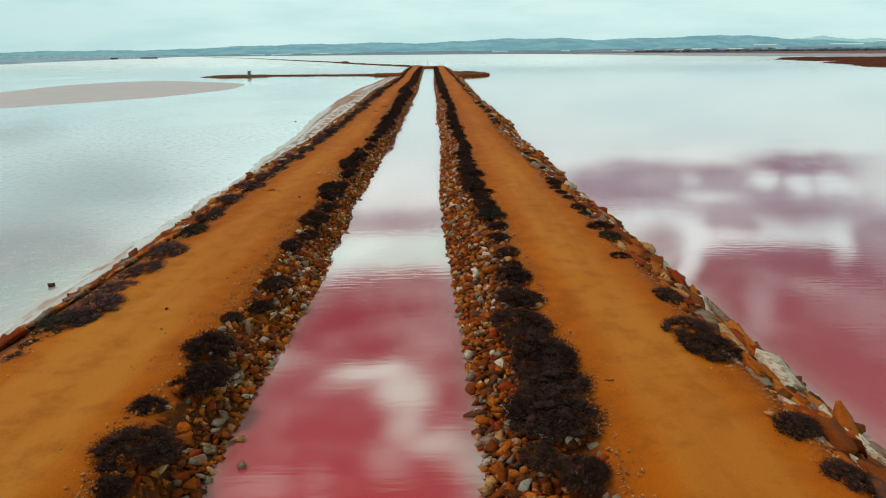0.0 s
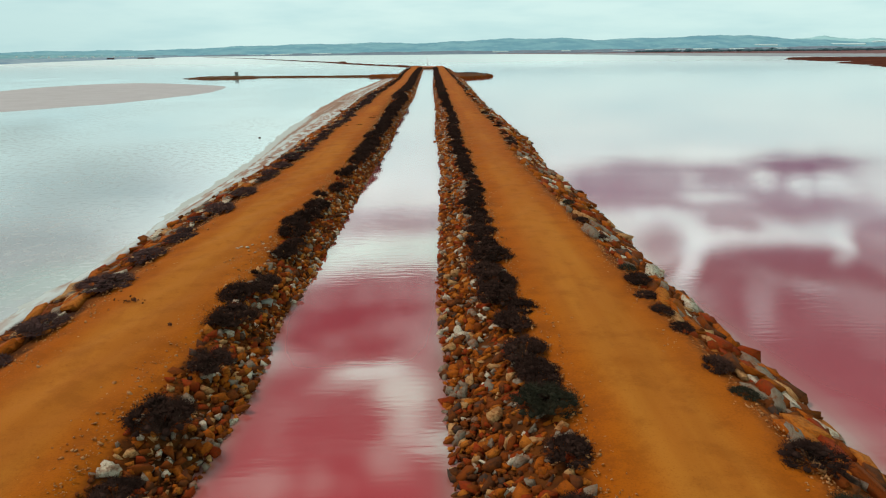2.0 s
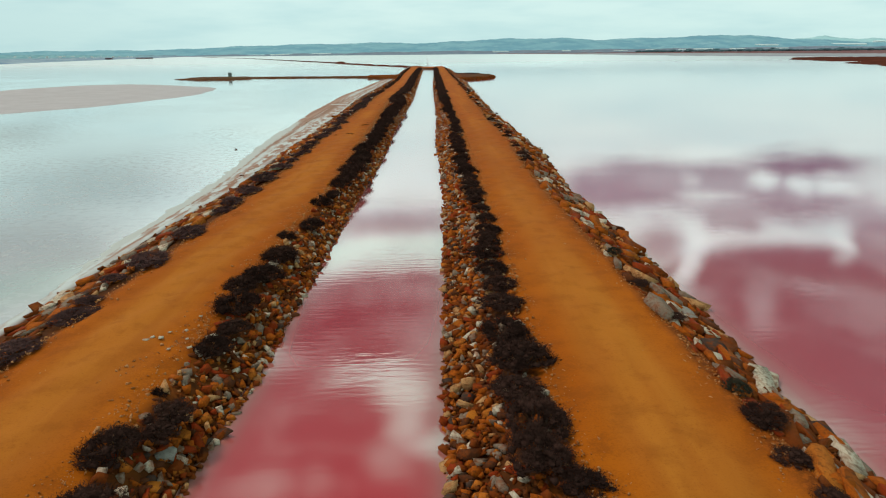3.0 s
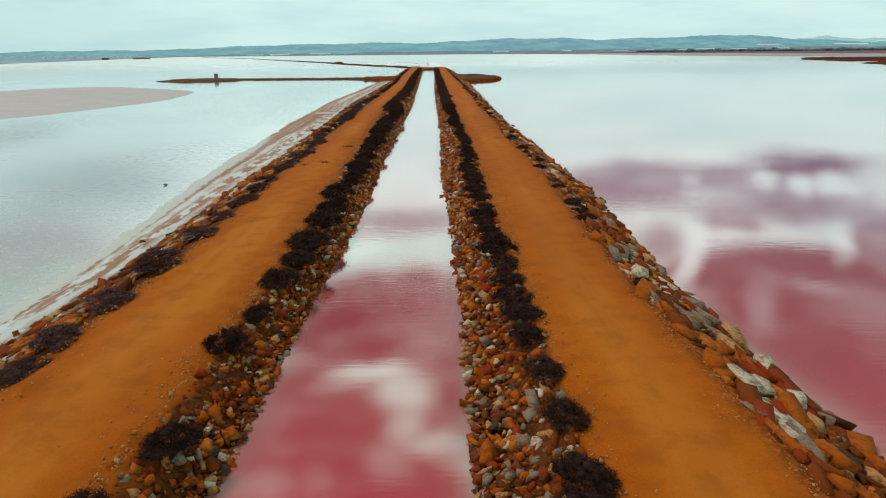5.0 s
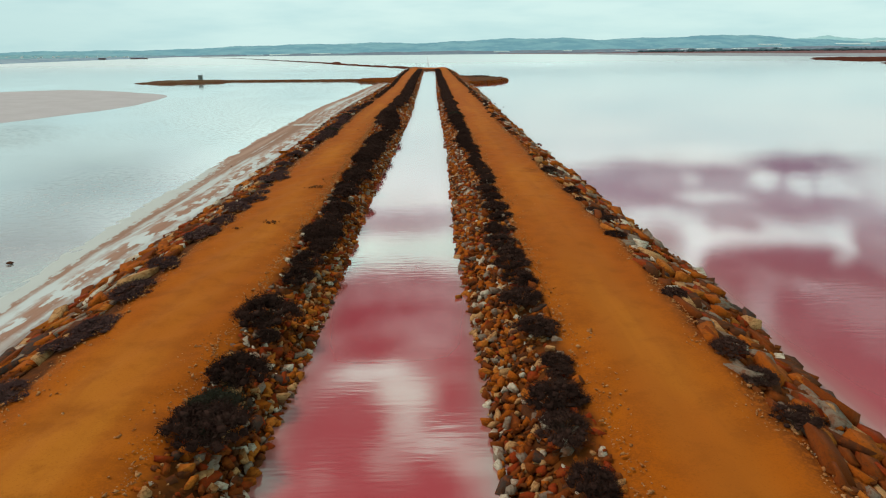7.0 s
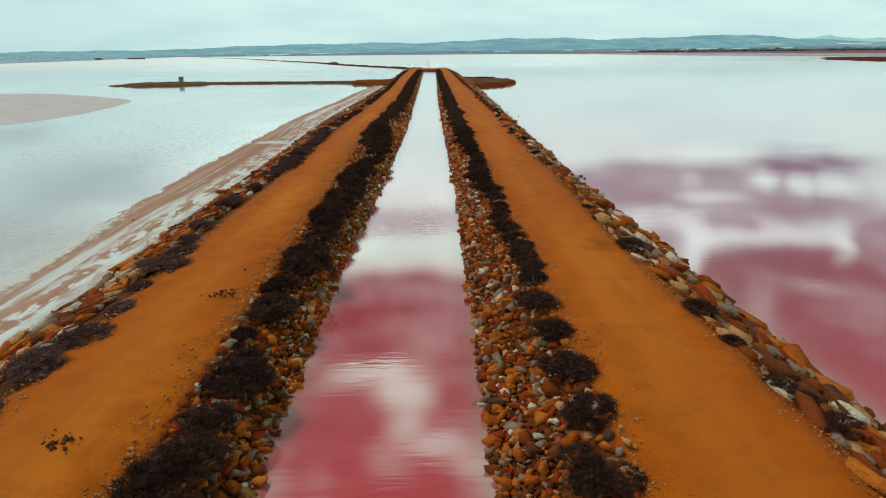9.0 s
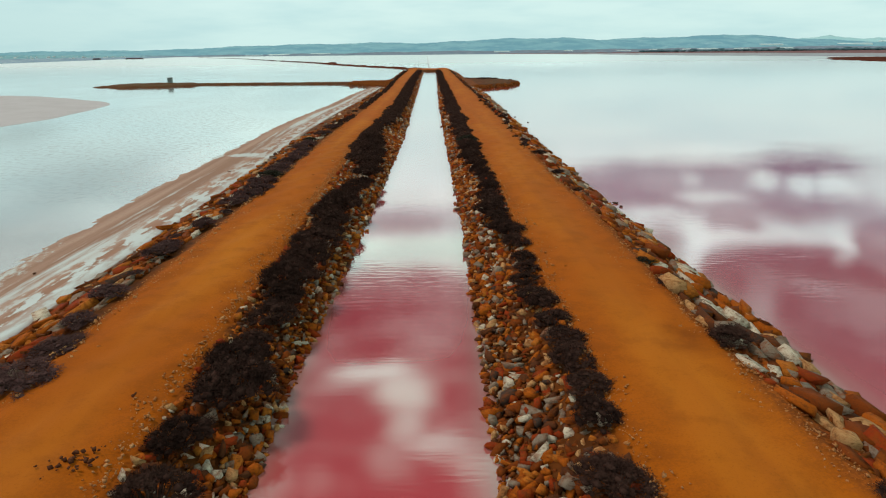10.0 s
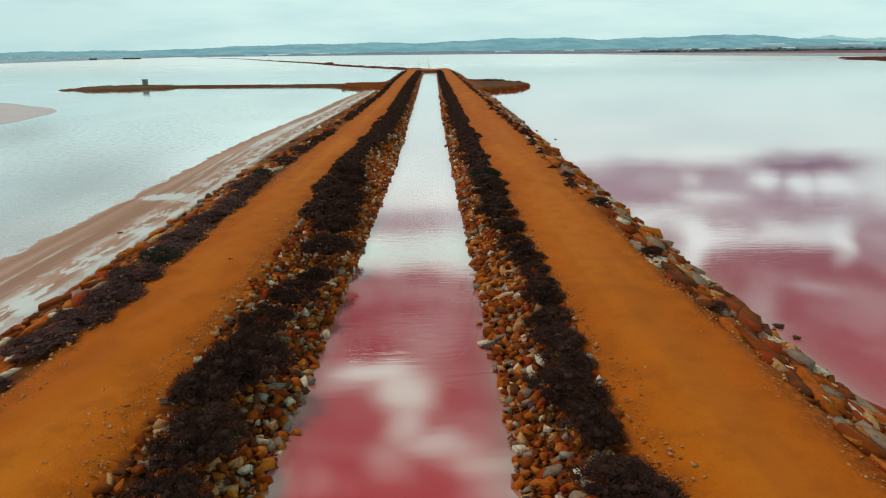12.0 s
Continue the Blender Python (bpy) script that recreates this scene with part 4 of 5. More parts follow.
def clod_heap(x, y, spread, count, seed):
    """A scatter of dark clods on the path, one heap."""
    r = np.random.default_rng(seed)
    p = r.normal(0, 0.6, (count, 2)) * spread
    k = np.exp(r.normal(0, 0.4, count))[:, None]
    me = joined("clod_heap", RUBBLE, r.integers(0, len(RUBBLE), count), np.stack([p[:, 0], p[:, 1], np.full(count, 0.03)], -1),
                k * np.array([0.024, 0.03, 0.018]), turn(r.normal(0, 0.4, count), r.normal(0, 0.4, count), r.uniform(0, 6, count)), M_CLAY)
    ob = new("clod_heap", me)
    ob.matrix_world = pose(x, y, TOP + 0.05, 0, 0, seed)
    tagged(ob, "scattered dark red-brown clods lying on the sandy path", "clods", kind="stuff")


for i, (x, y, s, n) in enumerate([(-7.23, 34.3, (0.28, 0.16), 26), (-5.6, 80.0, (0.26, 0.30), 32), (-6.57, 79.2, (0.2, 0.12), 16),
                                  (-4.98, 86.9, (0.36, 0.36), 42), (-4.97, 89.0, (0.1, 0.08), 5), (-5.62, 32.6, (0.06, 0.05), 4),
                                  (-5.42, 112.0, (0.06, 0.05), 3), (-6.5, 18.6, (0.06, 0.04), 3)]):
    clod_heap(x, y, np.array(s), n, i + 3)


# ---------------------------------------------------------------- shrubs
# shrubs: x, y, breadth in metres, row by row along the banks
WEST_CANAL_A = [
    (-4.78, 11.3, 0.58), (-4.75, 12.2, 1.21), (-5.19, 13.7, 0.68), (-4.48, 14.8, 1.06), (-4.76, 16.2, 1.09), (-4.85, 18.2, 0.58), (-4.30, 18.9, 0.59), (-4.20, 20.8, 0.81),
    (-4.58, 24.8, 0.77), (-4.23, 26.2, 0.71), (-4.34, 28.3, 1.06), (-4.18, 30.7, 0.91), (-4.40, 33.2, 1.10), (-4.70, 34.9, 1.00), (-4.22, 36.1, 0.80), (-4.76, 37.0, 0.39),
    (-4.28, 39.0, 0.80), (-4.16, 40.2, 0.73), (-4.41, 41.5, 1.13), (-4.76, 43.2, 0.93), (-4.32, 44.0, 1.11), (-4.22, 46.0, 1.13), (-4.53, 48.5, 0.68), (-3.90, 50.2, 0.83),
    (-4.13, 54.2, 0.92), (-3.86, 56.1, 0.69), (-3.82, 58.5, 1.04), (-3.67, 60.4, 1.01), (-3.62, 62.5, 1.43), (-3.58, 65.5, 1.28), (-3.63, 66.1, 1.12),
]
WEST_CANAL_B = [
    (-3.61, 67.6, 1.09), (-3.48, 69.6, 0.59), (-3.68, 70.7, 1.37), (-3.49, 73.7, 0.88), (-3.51, 75.4, 1.04), (-3.35, 77.8, 1.24), (-3.85, 79.1, 0.99), (-3.51, 79.6, 1.11),
    (-3.51, 80.8, 0.85), (-3.42, 82.2, 1.25), (-3.95, 84.6, 0.64), (-3.54, 86.0, 1.23), (-3.78, 87.8, 0.91), (-3.32, 89.4, 1.45), (-3.59, 90.6, 1.17), (-3.53, 91.5, 0.87),
    (-3.42, 93.0, 1.06), (-3.26, 94.5, 0.58), (-3.64, 95.6, 1.49), (-3.52, 99.4, 1.70), (-3.45, 102.4, 1.40), (-3.79, 104.0, 1.35), (-3.39, 104.9, 1.63), (-3.49, 107.2, 1.26),
    (-3.20, 109.1, 1.25), (-2.93, 110.7, 0.91), (-2.98, 113.4, 1.53), (-3.09, 116.1, 1.53), (-3.37, 120.9, 1.70), (-3.76, 126.4, 1.70),
]
WEST_OUTER_A = [
    (-8.71, 15.9, 0.77), (-8.85, 16.9, 0.59), (-8.66, 18.0, 1.22), (-8.40, 18.8, 1.41), (-8.55, 20.7, 1.02), (-8.49, 22.1, 1.26), (-8.49, 24.2, 1.37), (-8.52, 27.0, 1.08),
    (-8.67, 29.5, 1.08), (-8.74, 30.9, 0.66), (-8.83, 32.9, 1.07), (-8.67, 36.1, 1.21), (-8.60, 38.9, 1.10), (-8.28, 41.1, 0.98), (-8.48, 42.3, 0.64), (-8.70, 44.2, 0.61),
    (-8.19, 45.7, 1.36), (-8.10, 49.2, 1.24), (-7.92, 53.0, 0.90), (-8.05, 54.7, 1.05), (-7.93, 57.2, 1.14), (-7.89, 60.6, 1.55), (-7.81, 64.2, 1.09), (-7.74, 67.0, 0.81), (-7.90, 69.3, 0.63), (-7.50, 70.2, 1.05), (-7.69, 72.9, 1.14),
    (-7.77, 75.3, 1.01), (-7.68, 78.8, 1.16), (-7.66, 83.1, 1.16), (-7.34, 84.6, 1.10), (-7.49, 88.0, 0.73),
]
WEST_OUTER_B = [
    (-7.50, 89.9, 1.31), (-7.85, 93.0, 0.80), (-7.62, 95.0, 1.06), (-7.65, 96.8, 0.44), (-7.69, 98.8, 1.26), (-8.00, 100.9, 0.53), (-7.53, 102.6, 1.11), (-7.29, 104.6, 0.60), (-7.42, 106.5, 1.45), (-7.01, 109.1, 1.70),
    (-7.21, 110.9, 1.61), (-7.26, 112.7, 1.57), (-7.31, 114.9, 1.52), (-7.48, 117.5, 1.27), (-7.19, 120.0, 1.70), (-7.51, 124.1, 1.70), (-7.70, 127.7, 1.45), (-7.34, 136.6, 1.70),
]
EAST_CANAL_A = [
    (2.32, 11.3, 0.81), (1.73, 11.8, 0.65), (2.13, 13.0, 1.50), (2.35, 15.2, 1.61), (2.17, 16.1, 1.23), (2.15, 17.4, 1.32), (2.40, 21.0, 1.12), (2.57, 22.3, 0.53),
    (2.56, 23.6, 0.77), (2.47, 25.5, 0.77), (2.44, 28.6, 1.05), (2.38, 30.9, 1.04), (2.10, 34.4, 1.10), (2.72, 33.7, 0.80), (2.25, 35.5, 1.15), (2.10, 36.7, 1.00), (2.32, 38.0, 1.21),
    (2.12, 39.4, 1.20), (2.22, 41.4, 1.08), (2.25, 44.3, 0.95), (2.23, 46.1, 1.03), (2.53, 48.9, 0.97), (2.54, 52.6, 0.87), (2.47, 54.4, 0.89), (2.44, 56.9, 1.05),
    (2.48, 58.3, 0.89), (2.47, 61.4, 1.19), (2.44, 63.8, 0.84), (2.31, 65.4, 0.94), (2.38, 66.4, 1.02), (2.69, 68.0, 0.63), (2.52, 69.7, 0.99),
]
EAST_CANAL_B = [
    (2.43, 71.7, 1.04), (2.56, 74.7, 0.92), (2.52, 77.1, 1.03), (2.96, 78.9, 0.65), (2.41, 79.4, 0.71), (2.87, 80.9, 0.94), (2.83, 82.6, 1.00), (2.84, 84.4, 0.87),
    (2.78, 86.3, 1.03), (2.96, 88.2, 0.92), (3.02, 90.4, 1.01), (2.99, 92.5, 0.91), (2.81, 93.9, 1.10), (2.77, 95.4, 0.73), (2.98, 97.5, 0.82), (2.79, 100.9, 1.29),
    (2.67, 102.6, 1.05), (2.56, 103.8, 1.19), (2.77, 106.0, 1.04), (2.91, 108.6, 1.08), (3.04, 110.7, 0.91), (2.82, 113.2, 1.19), (2.67, 117.8, 1.43), (2.78, 121.4, 1.40),
    (2.90, 125.7, 1.60),
]
EAST_OUTER_A = [
    (6.18, 11.0, 0.70), (6.20, 12.5, 0.76), (5.99, 15.7, 1.15), (5.90, 16.8, 1.09), (6.20, 19.1, 0.77), (5.98, 22.8, 0.60), (6.25, 25.2, 0.81), (6.27, 26.6, 0.88),
    (6.15, 28.8, 0.49), (6.12, 30.0, 0.67), (6.14, 32.0, 0.57), (6.03, 33.1, 0.62), (6.00, 34.2, 0.60), (6.16, 35.5, 0.76), (6.14, 36.6, 0.56), (6.30, 40.3, 0.41), (6.13, 42.8, 0.54), (6.26, 45.9, 0.53),
    (6.07, 57.9, 0.53), (6.25, 65.5, 0.75), (6.33, 67.0, 0.65), (6.34, 68.3, 0.81), (6.37, 71.8, 0.70), (6.36, 73.9, 0.47), (6.41, 77.7, 0.64), (6.80, 80.2, 0.64),
    (6.66, 81.1, 0.50), (6.53, 81.7, 0.52), (6.47, 83.6, 0.51), (6.50, 85.5, 0.84), (6.43, 91.1, 0.90), (6.47, 94.8, 0.76), (6.46, 96.9, 0.63),
]
EAST_OUTER_B = [
    (6.76, 107.8, 0.49), (6.72, 112.3, 0.68), (6.85, 119.3, 0.89),
]


def lobes_of(r, count):
    """Centres and radii of the rounded clumps of a shrub one metre broad."""
    a = r.uniform(0, 6.283, count)
    d = 0.40 * np.sqrt(r.random(count))
    c = np.stack([d * np.cos(a), d * np.sin(a), 0.10 + 0.34 * (1 - (d / 0.43) ** 2) * r.uniform(0.5, 1.0, count)], -1)
    return c, r.uniform(0.06, 0.13, count)


def shrub_meshes(seed, blades, count, fine, mat, thick=1.0, core=0.5):
    """Foliage (clumps bristling with thin sprigs) and woody stems of one shrub."""
    r = np.random.default_rng(seed)
    c, rad = lobes_of(r, count)
    bm = bmesh.new()
    bmesh.ops.create_icosphere(bm, subdivisions=fine, radius=1.0)
    bm.verts.index_update()
    sv = np.array([v.co[:] for v in bm.verts])
    sf = np.array([[v.index for v in f.verts] for f in bm.faces])
    bm.free()
    vs, fs, base = [], [], 0
    for p, q in zip(c, rad):
        w = sv * q * core * r.uniform(0.6, 1.3, (len(sv), 1)) + p
        w[:, 2] = np.maximum(w[:, 2], 0.0)
        vs.append(w), fs.append(sf + base)
        base += len(sv)
    k = r.integers(0, count, blades)
    d = r.normal(size=(blades, 3))
    d[:, 2] = np.abs(d[:, 2]) * 0.9 - 0.15
    d /= np.linalg.norm(d, axis=1)[:, None]
    root = c[k] + d * (rad[k] * r.uniform(0.3, 1.25, blades))[:, None]
    lean = d + r.normal(0, 0.7, (blades, 3)) + np.array([0, 0, 0.4])
    lean /= np.linalg.norm(lean, axis=1)[:, None]
    side = np.cross(lean, r.normal(size=(blades, 3)))
    side /= np.linalg.norm(side, axis=1)[:, None]
    ln, wd = r.uniform(0.02, 0.06, blades)[:, None] * thick ** 0.5, r.uniform(0.003, 0.0075, blades)[:, None] * thick
    root[:, 2] = np.maximum(root[:, 2], 0.01)
    tri = np.stack([root - side * wd, root + side * wd, root + lean * ln + side * wd * 0.3], 1)
    vs.append(tri.reshape(-1, 3)), fs.append(np.arange(blades * 3).reshape(-1, 3) + base)
    V, F = np.concatenate(vs), np.concatenate(fs)
    foliage = mesh_from("foliage", V, F, mat)
    sv, sf = [], []
    for j, p in enumerate(c):
        tip = p * 0.95
        foot = np.array([p[0] * 0.12, p[1] * 0.12, -0.05])
        for h, t in ((0, 0.012), (1, 0.005)):
            q = foot + (tip - foot) * h
            sv += [q + t * np.array([math.cos(g), math.sin(g), 0]) for g in (0, 2.09, 4.19)]
        b = j * 6
        sf += [[b, b + 1, b + 4], [b, b + 4, b + 3], [b + 1, b + 2, b + 5], [b + 1, b + 5, b + 4], [b + 2, b, b + 3], [b + 2, b + 3, b + 5]]
    return foliage, mesh_from("woody_base", np.array(sv), np.array(sf), M_TWIG), (V, F)


SHRUBS = [shrub_meshes(100 + i, 6400, 64 + i % 5, 1, M_LEAF)[:2] for i in range(8)]
SHRUBS_PURPLE = [shrub_meshes(150 + i, 6000, 54, 1, M_PURPLE)[:2] for i in range(4)]
SHRUBS_GREEN = [shrub_meshes(200 + i, 6000, 54, 1, M_GREEN)[:2] for i in range(3)]


def shrub(x, y, d, z, seed, label, group, stretch, tall, kinds):
    r = random.Random(seed)
    foliage, stems = r.choice(kinds)
    root = new("shrub")
    h = d * tall * r.uniform(0.85, 1.15)
    root.matrix_world = pose(x, y, z, 0, 0, 0) @ Matrix.Diagonal((d * 1.08, d * 1.08 * stretch, h, 1)) @ pose(0, 0, 0, 0, 0, r.uniform(0, 360))
    tagged(root, label, "shrub", group)
    part("foliage", foliage, root)
    part("woody_base", stems, root)


def closed_up(rows, most):
    """The row with a bush of middling size set in each wide gap."""
    out = rows[:1]
    for a, b in zip(rows, rows[1:]):
        if b[1] - a[1] > most:
            out.append(((a[0] + b[0]) / 2 + 0.1, (a[1] + b[1]) / 2, (a[2] + b[2]) * 0.45))
        out.append(b)
    return out


n = 0
# rows, height of the ground, label, group, length and height to breadth, size, chance of a bush grown into its neighbour, share of olive ones
for rows, z, label, group, st, tall, size, mate, gr, kinds in (
        (WEST_CANAL_A + closed_up(WEST_CANAL_B, 3.0), 0.62, "dark brown dry saltbush above the stony canal bank", "saltbushes of the west canal bank", 1.2, 0.9, 1.10, 0.32, 0.03, SHRUBS),
        (WEST_OUTER_A[:28] + closed_up(WEST_OUTER_A[28:] + WEST_OUTER_B, 2.1), 0.66, "low purplish-brown saltbush between path and salt shore", "saltbushes of the west shore", 1.7, 0.58, 0.98, 0.0, 0.08, SHRUBS_PURPLE),
        (closed_up(EAST_CANAL_A + EAST_CANAL_B, 2.0), 0.66, "dense dark brown saltbush between path and canal stones", "saltbushes of the east canal bank", 1.5, 0.8, 0.98, 0.1, 0.012, SHRUBS),
        (EAST_OUTER_A + EAST_OUTER_B, 0.76, "small dark saltbush among slabs above the lake", "saltbushes of the east shore", 1.4, 0.6, 1.02, 0.0, 0.25, SHRUBS)):
    for x, y, d in rows:
        n += 1
        pick = random.Random(n)
        green = pick.random() <= gr
        text = label if not green else label.replace("dark brown ", "dark olive ").replace("purplish-brown", "olive-brown").replace("small dark", "small olive")
        if kinds is SHRUBS and x < 0 and y > 95:
            x, d = x + 0.12, d * 0.94
        if kinds is SHRUBS_PURPLE and y > 93:
            # the row draws closer to the salt here, in smaller bushes
            x, d = x - 0.42, d * 0.8
        shrub(x, y, d * size, z, n, text, group, st, tall, SHRUBS_GREEN if green else kinds)
        if mate and pick.random() < mate * (0.3 if kinds is SHRUBS and x < 0 and y < 75 else 1.0):
            shrub(x + pick.uniform(-0.2, 0.2) * d, y + pick.choice((-0.75, 0.8)) * d, d * pick.uniform(0.6, 0.85), z, n + 500, label, group, st, tall, kinds)


def far_shrubs():
    """Rows of saltbush beyond the counted ones, too far to tell apart."""
    kinds = [shrub_meshes(300 + i, 520, 30, 1, M_LEAF, 2.0, 0.8)[2] for i in range(4)]
    r = np.random.default_rng(51)
    vs, fs, base = [], [], 0
    for edge, side, gap, start in ((LEFT_IN, 0.30, 0.75, 118), (LEFT_IN, 0.80, 0.85, 119), (LEFT_IN, 1.2, 1.5, 140), (LEFT_OUT, -0.45, 0.85, 137), (RIGHT_IN, -0.30, 0.75, 123), (RIGHT_IN, -0.65, 0.85, 124),
                                    (RIGHT_IN, -1.0, 1.8, 135), (RIGHT_OUT, 0.45, 1.6, 121)):
        y = start
        while y < 336:
            if edge is LEFT_OUT and 145 < y < 160 and r.random() < 0.6:
                y += gap
                continue
            d = r.uniform(0.8, 1.3) * (0.85 if edge is RIGHT_OUT else 0.8 if edge is LEFT_OUT else 1.0)
            V, F = kinds[r.integers(0, 4)]
            a = r.uniform(0, 6.28)
            m = np.array([[math.cos(a), -math.sin(a), 0], [math.sin(a), math.cos(a), 0], [0, 0, 1]])
            vs.append((V @ m.T) * np.array([d, d * 1.2, d * 0.75]) + np.array([float(edge(y)) + side + r.normal(0, 0.15), y, 0.66]))
            fs.append(F + base)
            base += len(V)
            y += gap * r.uniform(0.6, 1.4)
    for _ in range(26):
        # low bushes along the far side and the tip of the jetty
        x = r.uniform(9.5, 20.0)
        y, d = (r.uniform(243, 249) if x < 17 else r.uniform(232, 245)), r.uniform(0.7, 1.2)
        V, F = kinds[r.integers(0, 4)]
        vs.append(V * np.array([d, d, d * 0.7]) + np.array([x, y, float(jetties(np.array([x]), np.array([y]))[0]) - 0.05]))
        fs.append(F + base)
        base += len(V)
    tagged(new("distant_shrubs", mesh_from("distant_shrubs", np.concatenate(vs), np.concatenate(fs), M_LEAF)),
           "rows of dark saltbush lining the far paths", "shrubs", kind="stuff")


far_shrubs()


# ---------------------------------------------------------------- small things by the way
def rope():
    cu = bpy.data.curves.new("rope", "CURVE")
    cu.dimensions, cu.bevel_depth, cu.bevel_resolution = "3D", 0.013, 2
    sp = cu.splines.new("BEZIER")
    pts = [(-8.75, 63.5, 0.66), (-8.45, 63.05, 0.74), (-8.1, 63.25, 0.83), (-7.8, 63.4, 0.85), (-7.7, 63.15, 0.85), (-7.95, 62.85, 0.85), (-8.2, 63.05, 0.83)]
    sp.bezier_points.add(len(pts) - 1)
    for b, p in zip(sp.bezier_points, pts):
        b.co, b.handle_left_type, b.handle_right_type = p, "AUTO", "AUTO"
    cu.materials.append(plain("faded_rope", (0.12, 0.15, 0.10), (0.20, 0.22, 0.15), 20.0))
    ob = new("rope_curve", cu)
    me = bpy.data.meshes.new_from_object(ob.evaluated_get(bpy.context.evaluated_depsgraph_get()))
    bpy.data.objects.remove(ob)
    tagged(new("rope", me), "faded green rope lying in a loop beside the path", "rope")


rope()


def box(bm, cx, cy, cz, sx, sy, sz):
    """A box with its middle at the place given."""
    bmesh.ops.create_cube(bm, size=1.0, matrix=Matrix.Translation((cx, cy, cz)) @ Matrix.Diagonal((sx, sy, sz, 1)))


def hut():
    root = new("hut")
    root.matrix_world = pose(-60.0, 247.4, 0.46, 0, 0, 6) @ Matrix.Diagonal((0.62, 0.62, 0.70, 1))
    tagged(root, "small weathered grey-green booth on the islet", "hut")
    bm = bmesh.new()
    box(bm, 0, 0, 0.8, 1.6, 1.5, 1.6)
    bmesh.ops.bevel(bm, geom=bm.edges[:], offset=0.03, segments=1, affect="EDGES")
    part("walls", from_bm("walls", bm, M_HUT), root)
    bm = bmesh.new()
    box(bm, 0, 0, 1.68, 1.85, 1.75, 0.14)
    part("roof", from_bm("roof", bm, M_ROOF), root)
    bm = bmesh.new()
    box(bm, 0.2, -0.765, 0.7, 0.6, 0.04, 1.3)
    part("door", from_bm("door", bm, M_ROOF), root, "dark door")


hut()


def mast(x, y, h, lean):
    root = new("mast")
    root.matrix_world = pose(x, y, 0.7, lean, 0, 0)
    tagged(root, "thin grey pole standing at the end of the causeway", "pole", "poles at the causeway's end")
    bm = bmesh.new()
    bmesh.ops.create_cone(bm, cap_ends=True, segments=8, radius1=0.05, radius2=0.03, depth=h, matrix=Matrix.Translation((0, 0, h / 2)))
    part("pole", from_bm("pole", bm, M_HUT), root)
    bm = bmesh.new()
    box(bm, 0, 0, h * 0.85, 0.5, 0.05, 0.05)
    part("crossbar", from_bm("crossbar", bm, M_HUT), root)


for x, y, h, l in ((-7.1, 368, 2.3, 1), (-4.3, 367, 2.0, -2), (-3.0, 366.5, 3.0, 1)):
    mast(x, y, h, l)


# ---------------------------------------------------------------- mud bars, dike and far shore
def flat_bar(name, outline, top, mat, label, category, seed, shore=1.0):
    """A low bar with an uneven edge: rings from the water line up to a gentle crown."""
    r = np.random.default_rng(seed)
    pts = np.array(outline, float)
    closed = np.vstack([pts, pts[:1]])
    seg = np.linalg.norm(np.diff(closed, axis=0), axis=1)
    s = np.concatenate([[0], np.cumsum(seg)])
    t = np.linspace(0, s[-1], 161)[:-1]
    ring = np.stack([np.interp(t, s, closed[:, 0]), np.interp(t, s, closed[:, 1])], -1)
    for _ in range(3):
        ring = (np.roll(ring, 1, 0) + ring * 2 + np.roll(ring, -1, 0)) / 4
    mid = ring.mean(0)
    vs = []
    for f, z in ((1.03, -0.25), (1.0, 0.0), (0.97, top * 0.5), (0.85, top * 0.9), (0.5, top), (0.0004, top)):
        w = mid + (ring - mid) * f * (1 + 0.03 * wave(t, seed, (s[-1] / 9, 1), (s[-1] / 23, 0.7))[:, None] * shore)
        vs.append(np.column_stack([w, np.full(len(t), z) + (0.12 * top * r.normal(size=len(t)) if z > 0 else 0)]))
    v = np.stack(vs)
    v = np.concatenate([v, v[:, :1]], 1)
    me = mesh_from(name, v.reshape(-1, 3), grid_faces(*v.shape[:2])[:, ::-1], mat, smooth=True)
    tagged(new(name, me), label, category, kind="structure")


M_BAR = plain("wet_silt", (0.42, 0.37, 0.385), (0.48, 0.435, 0.45), 0.25, 0.7, 0.004, spec=0.05)
flat_bar("sand_bar", [(-47, 184.5), (-54, 192), (-62, 199), (-75, 208), (-84, 203), (-90, 185), (-87, 150), (-80, 115), (-70, 98), (-60, 103), (-54, 112), (-46.5, 127), (-43.2, 140), (-41.5, 152), (-41.8, 163), (-43.5, 175)],
         0.03, M_BAR, "grey-pink silt bar just breaking the pale lagoon", "sand bar", 61, 0.25)
flat_bar("mud_bar_near", [(238, 436), (222, 398), (200, 340), (182, 285), (165, 240), (300, 220), (420, 300), (350, 395), (255, 415)], 0.7, M_MUD,
         "low red-brown mud bar in the lake", "mud bar", 62)
flat_bar("mud_bar_far", [(330, 668), (296, 600), (268, 545), (256, 495), (250, 455), (310, 430), (440, 480), (440, 620), (352, 655)], 0.9, M_MUD,
         "long low red-brown mud bar in the lake", "mud bar", 63)


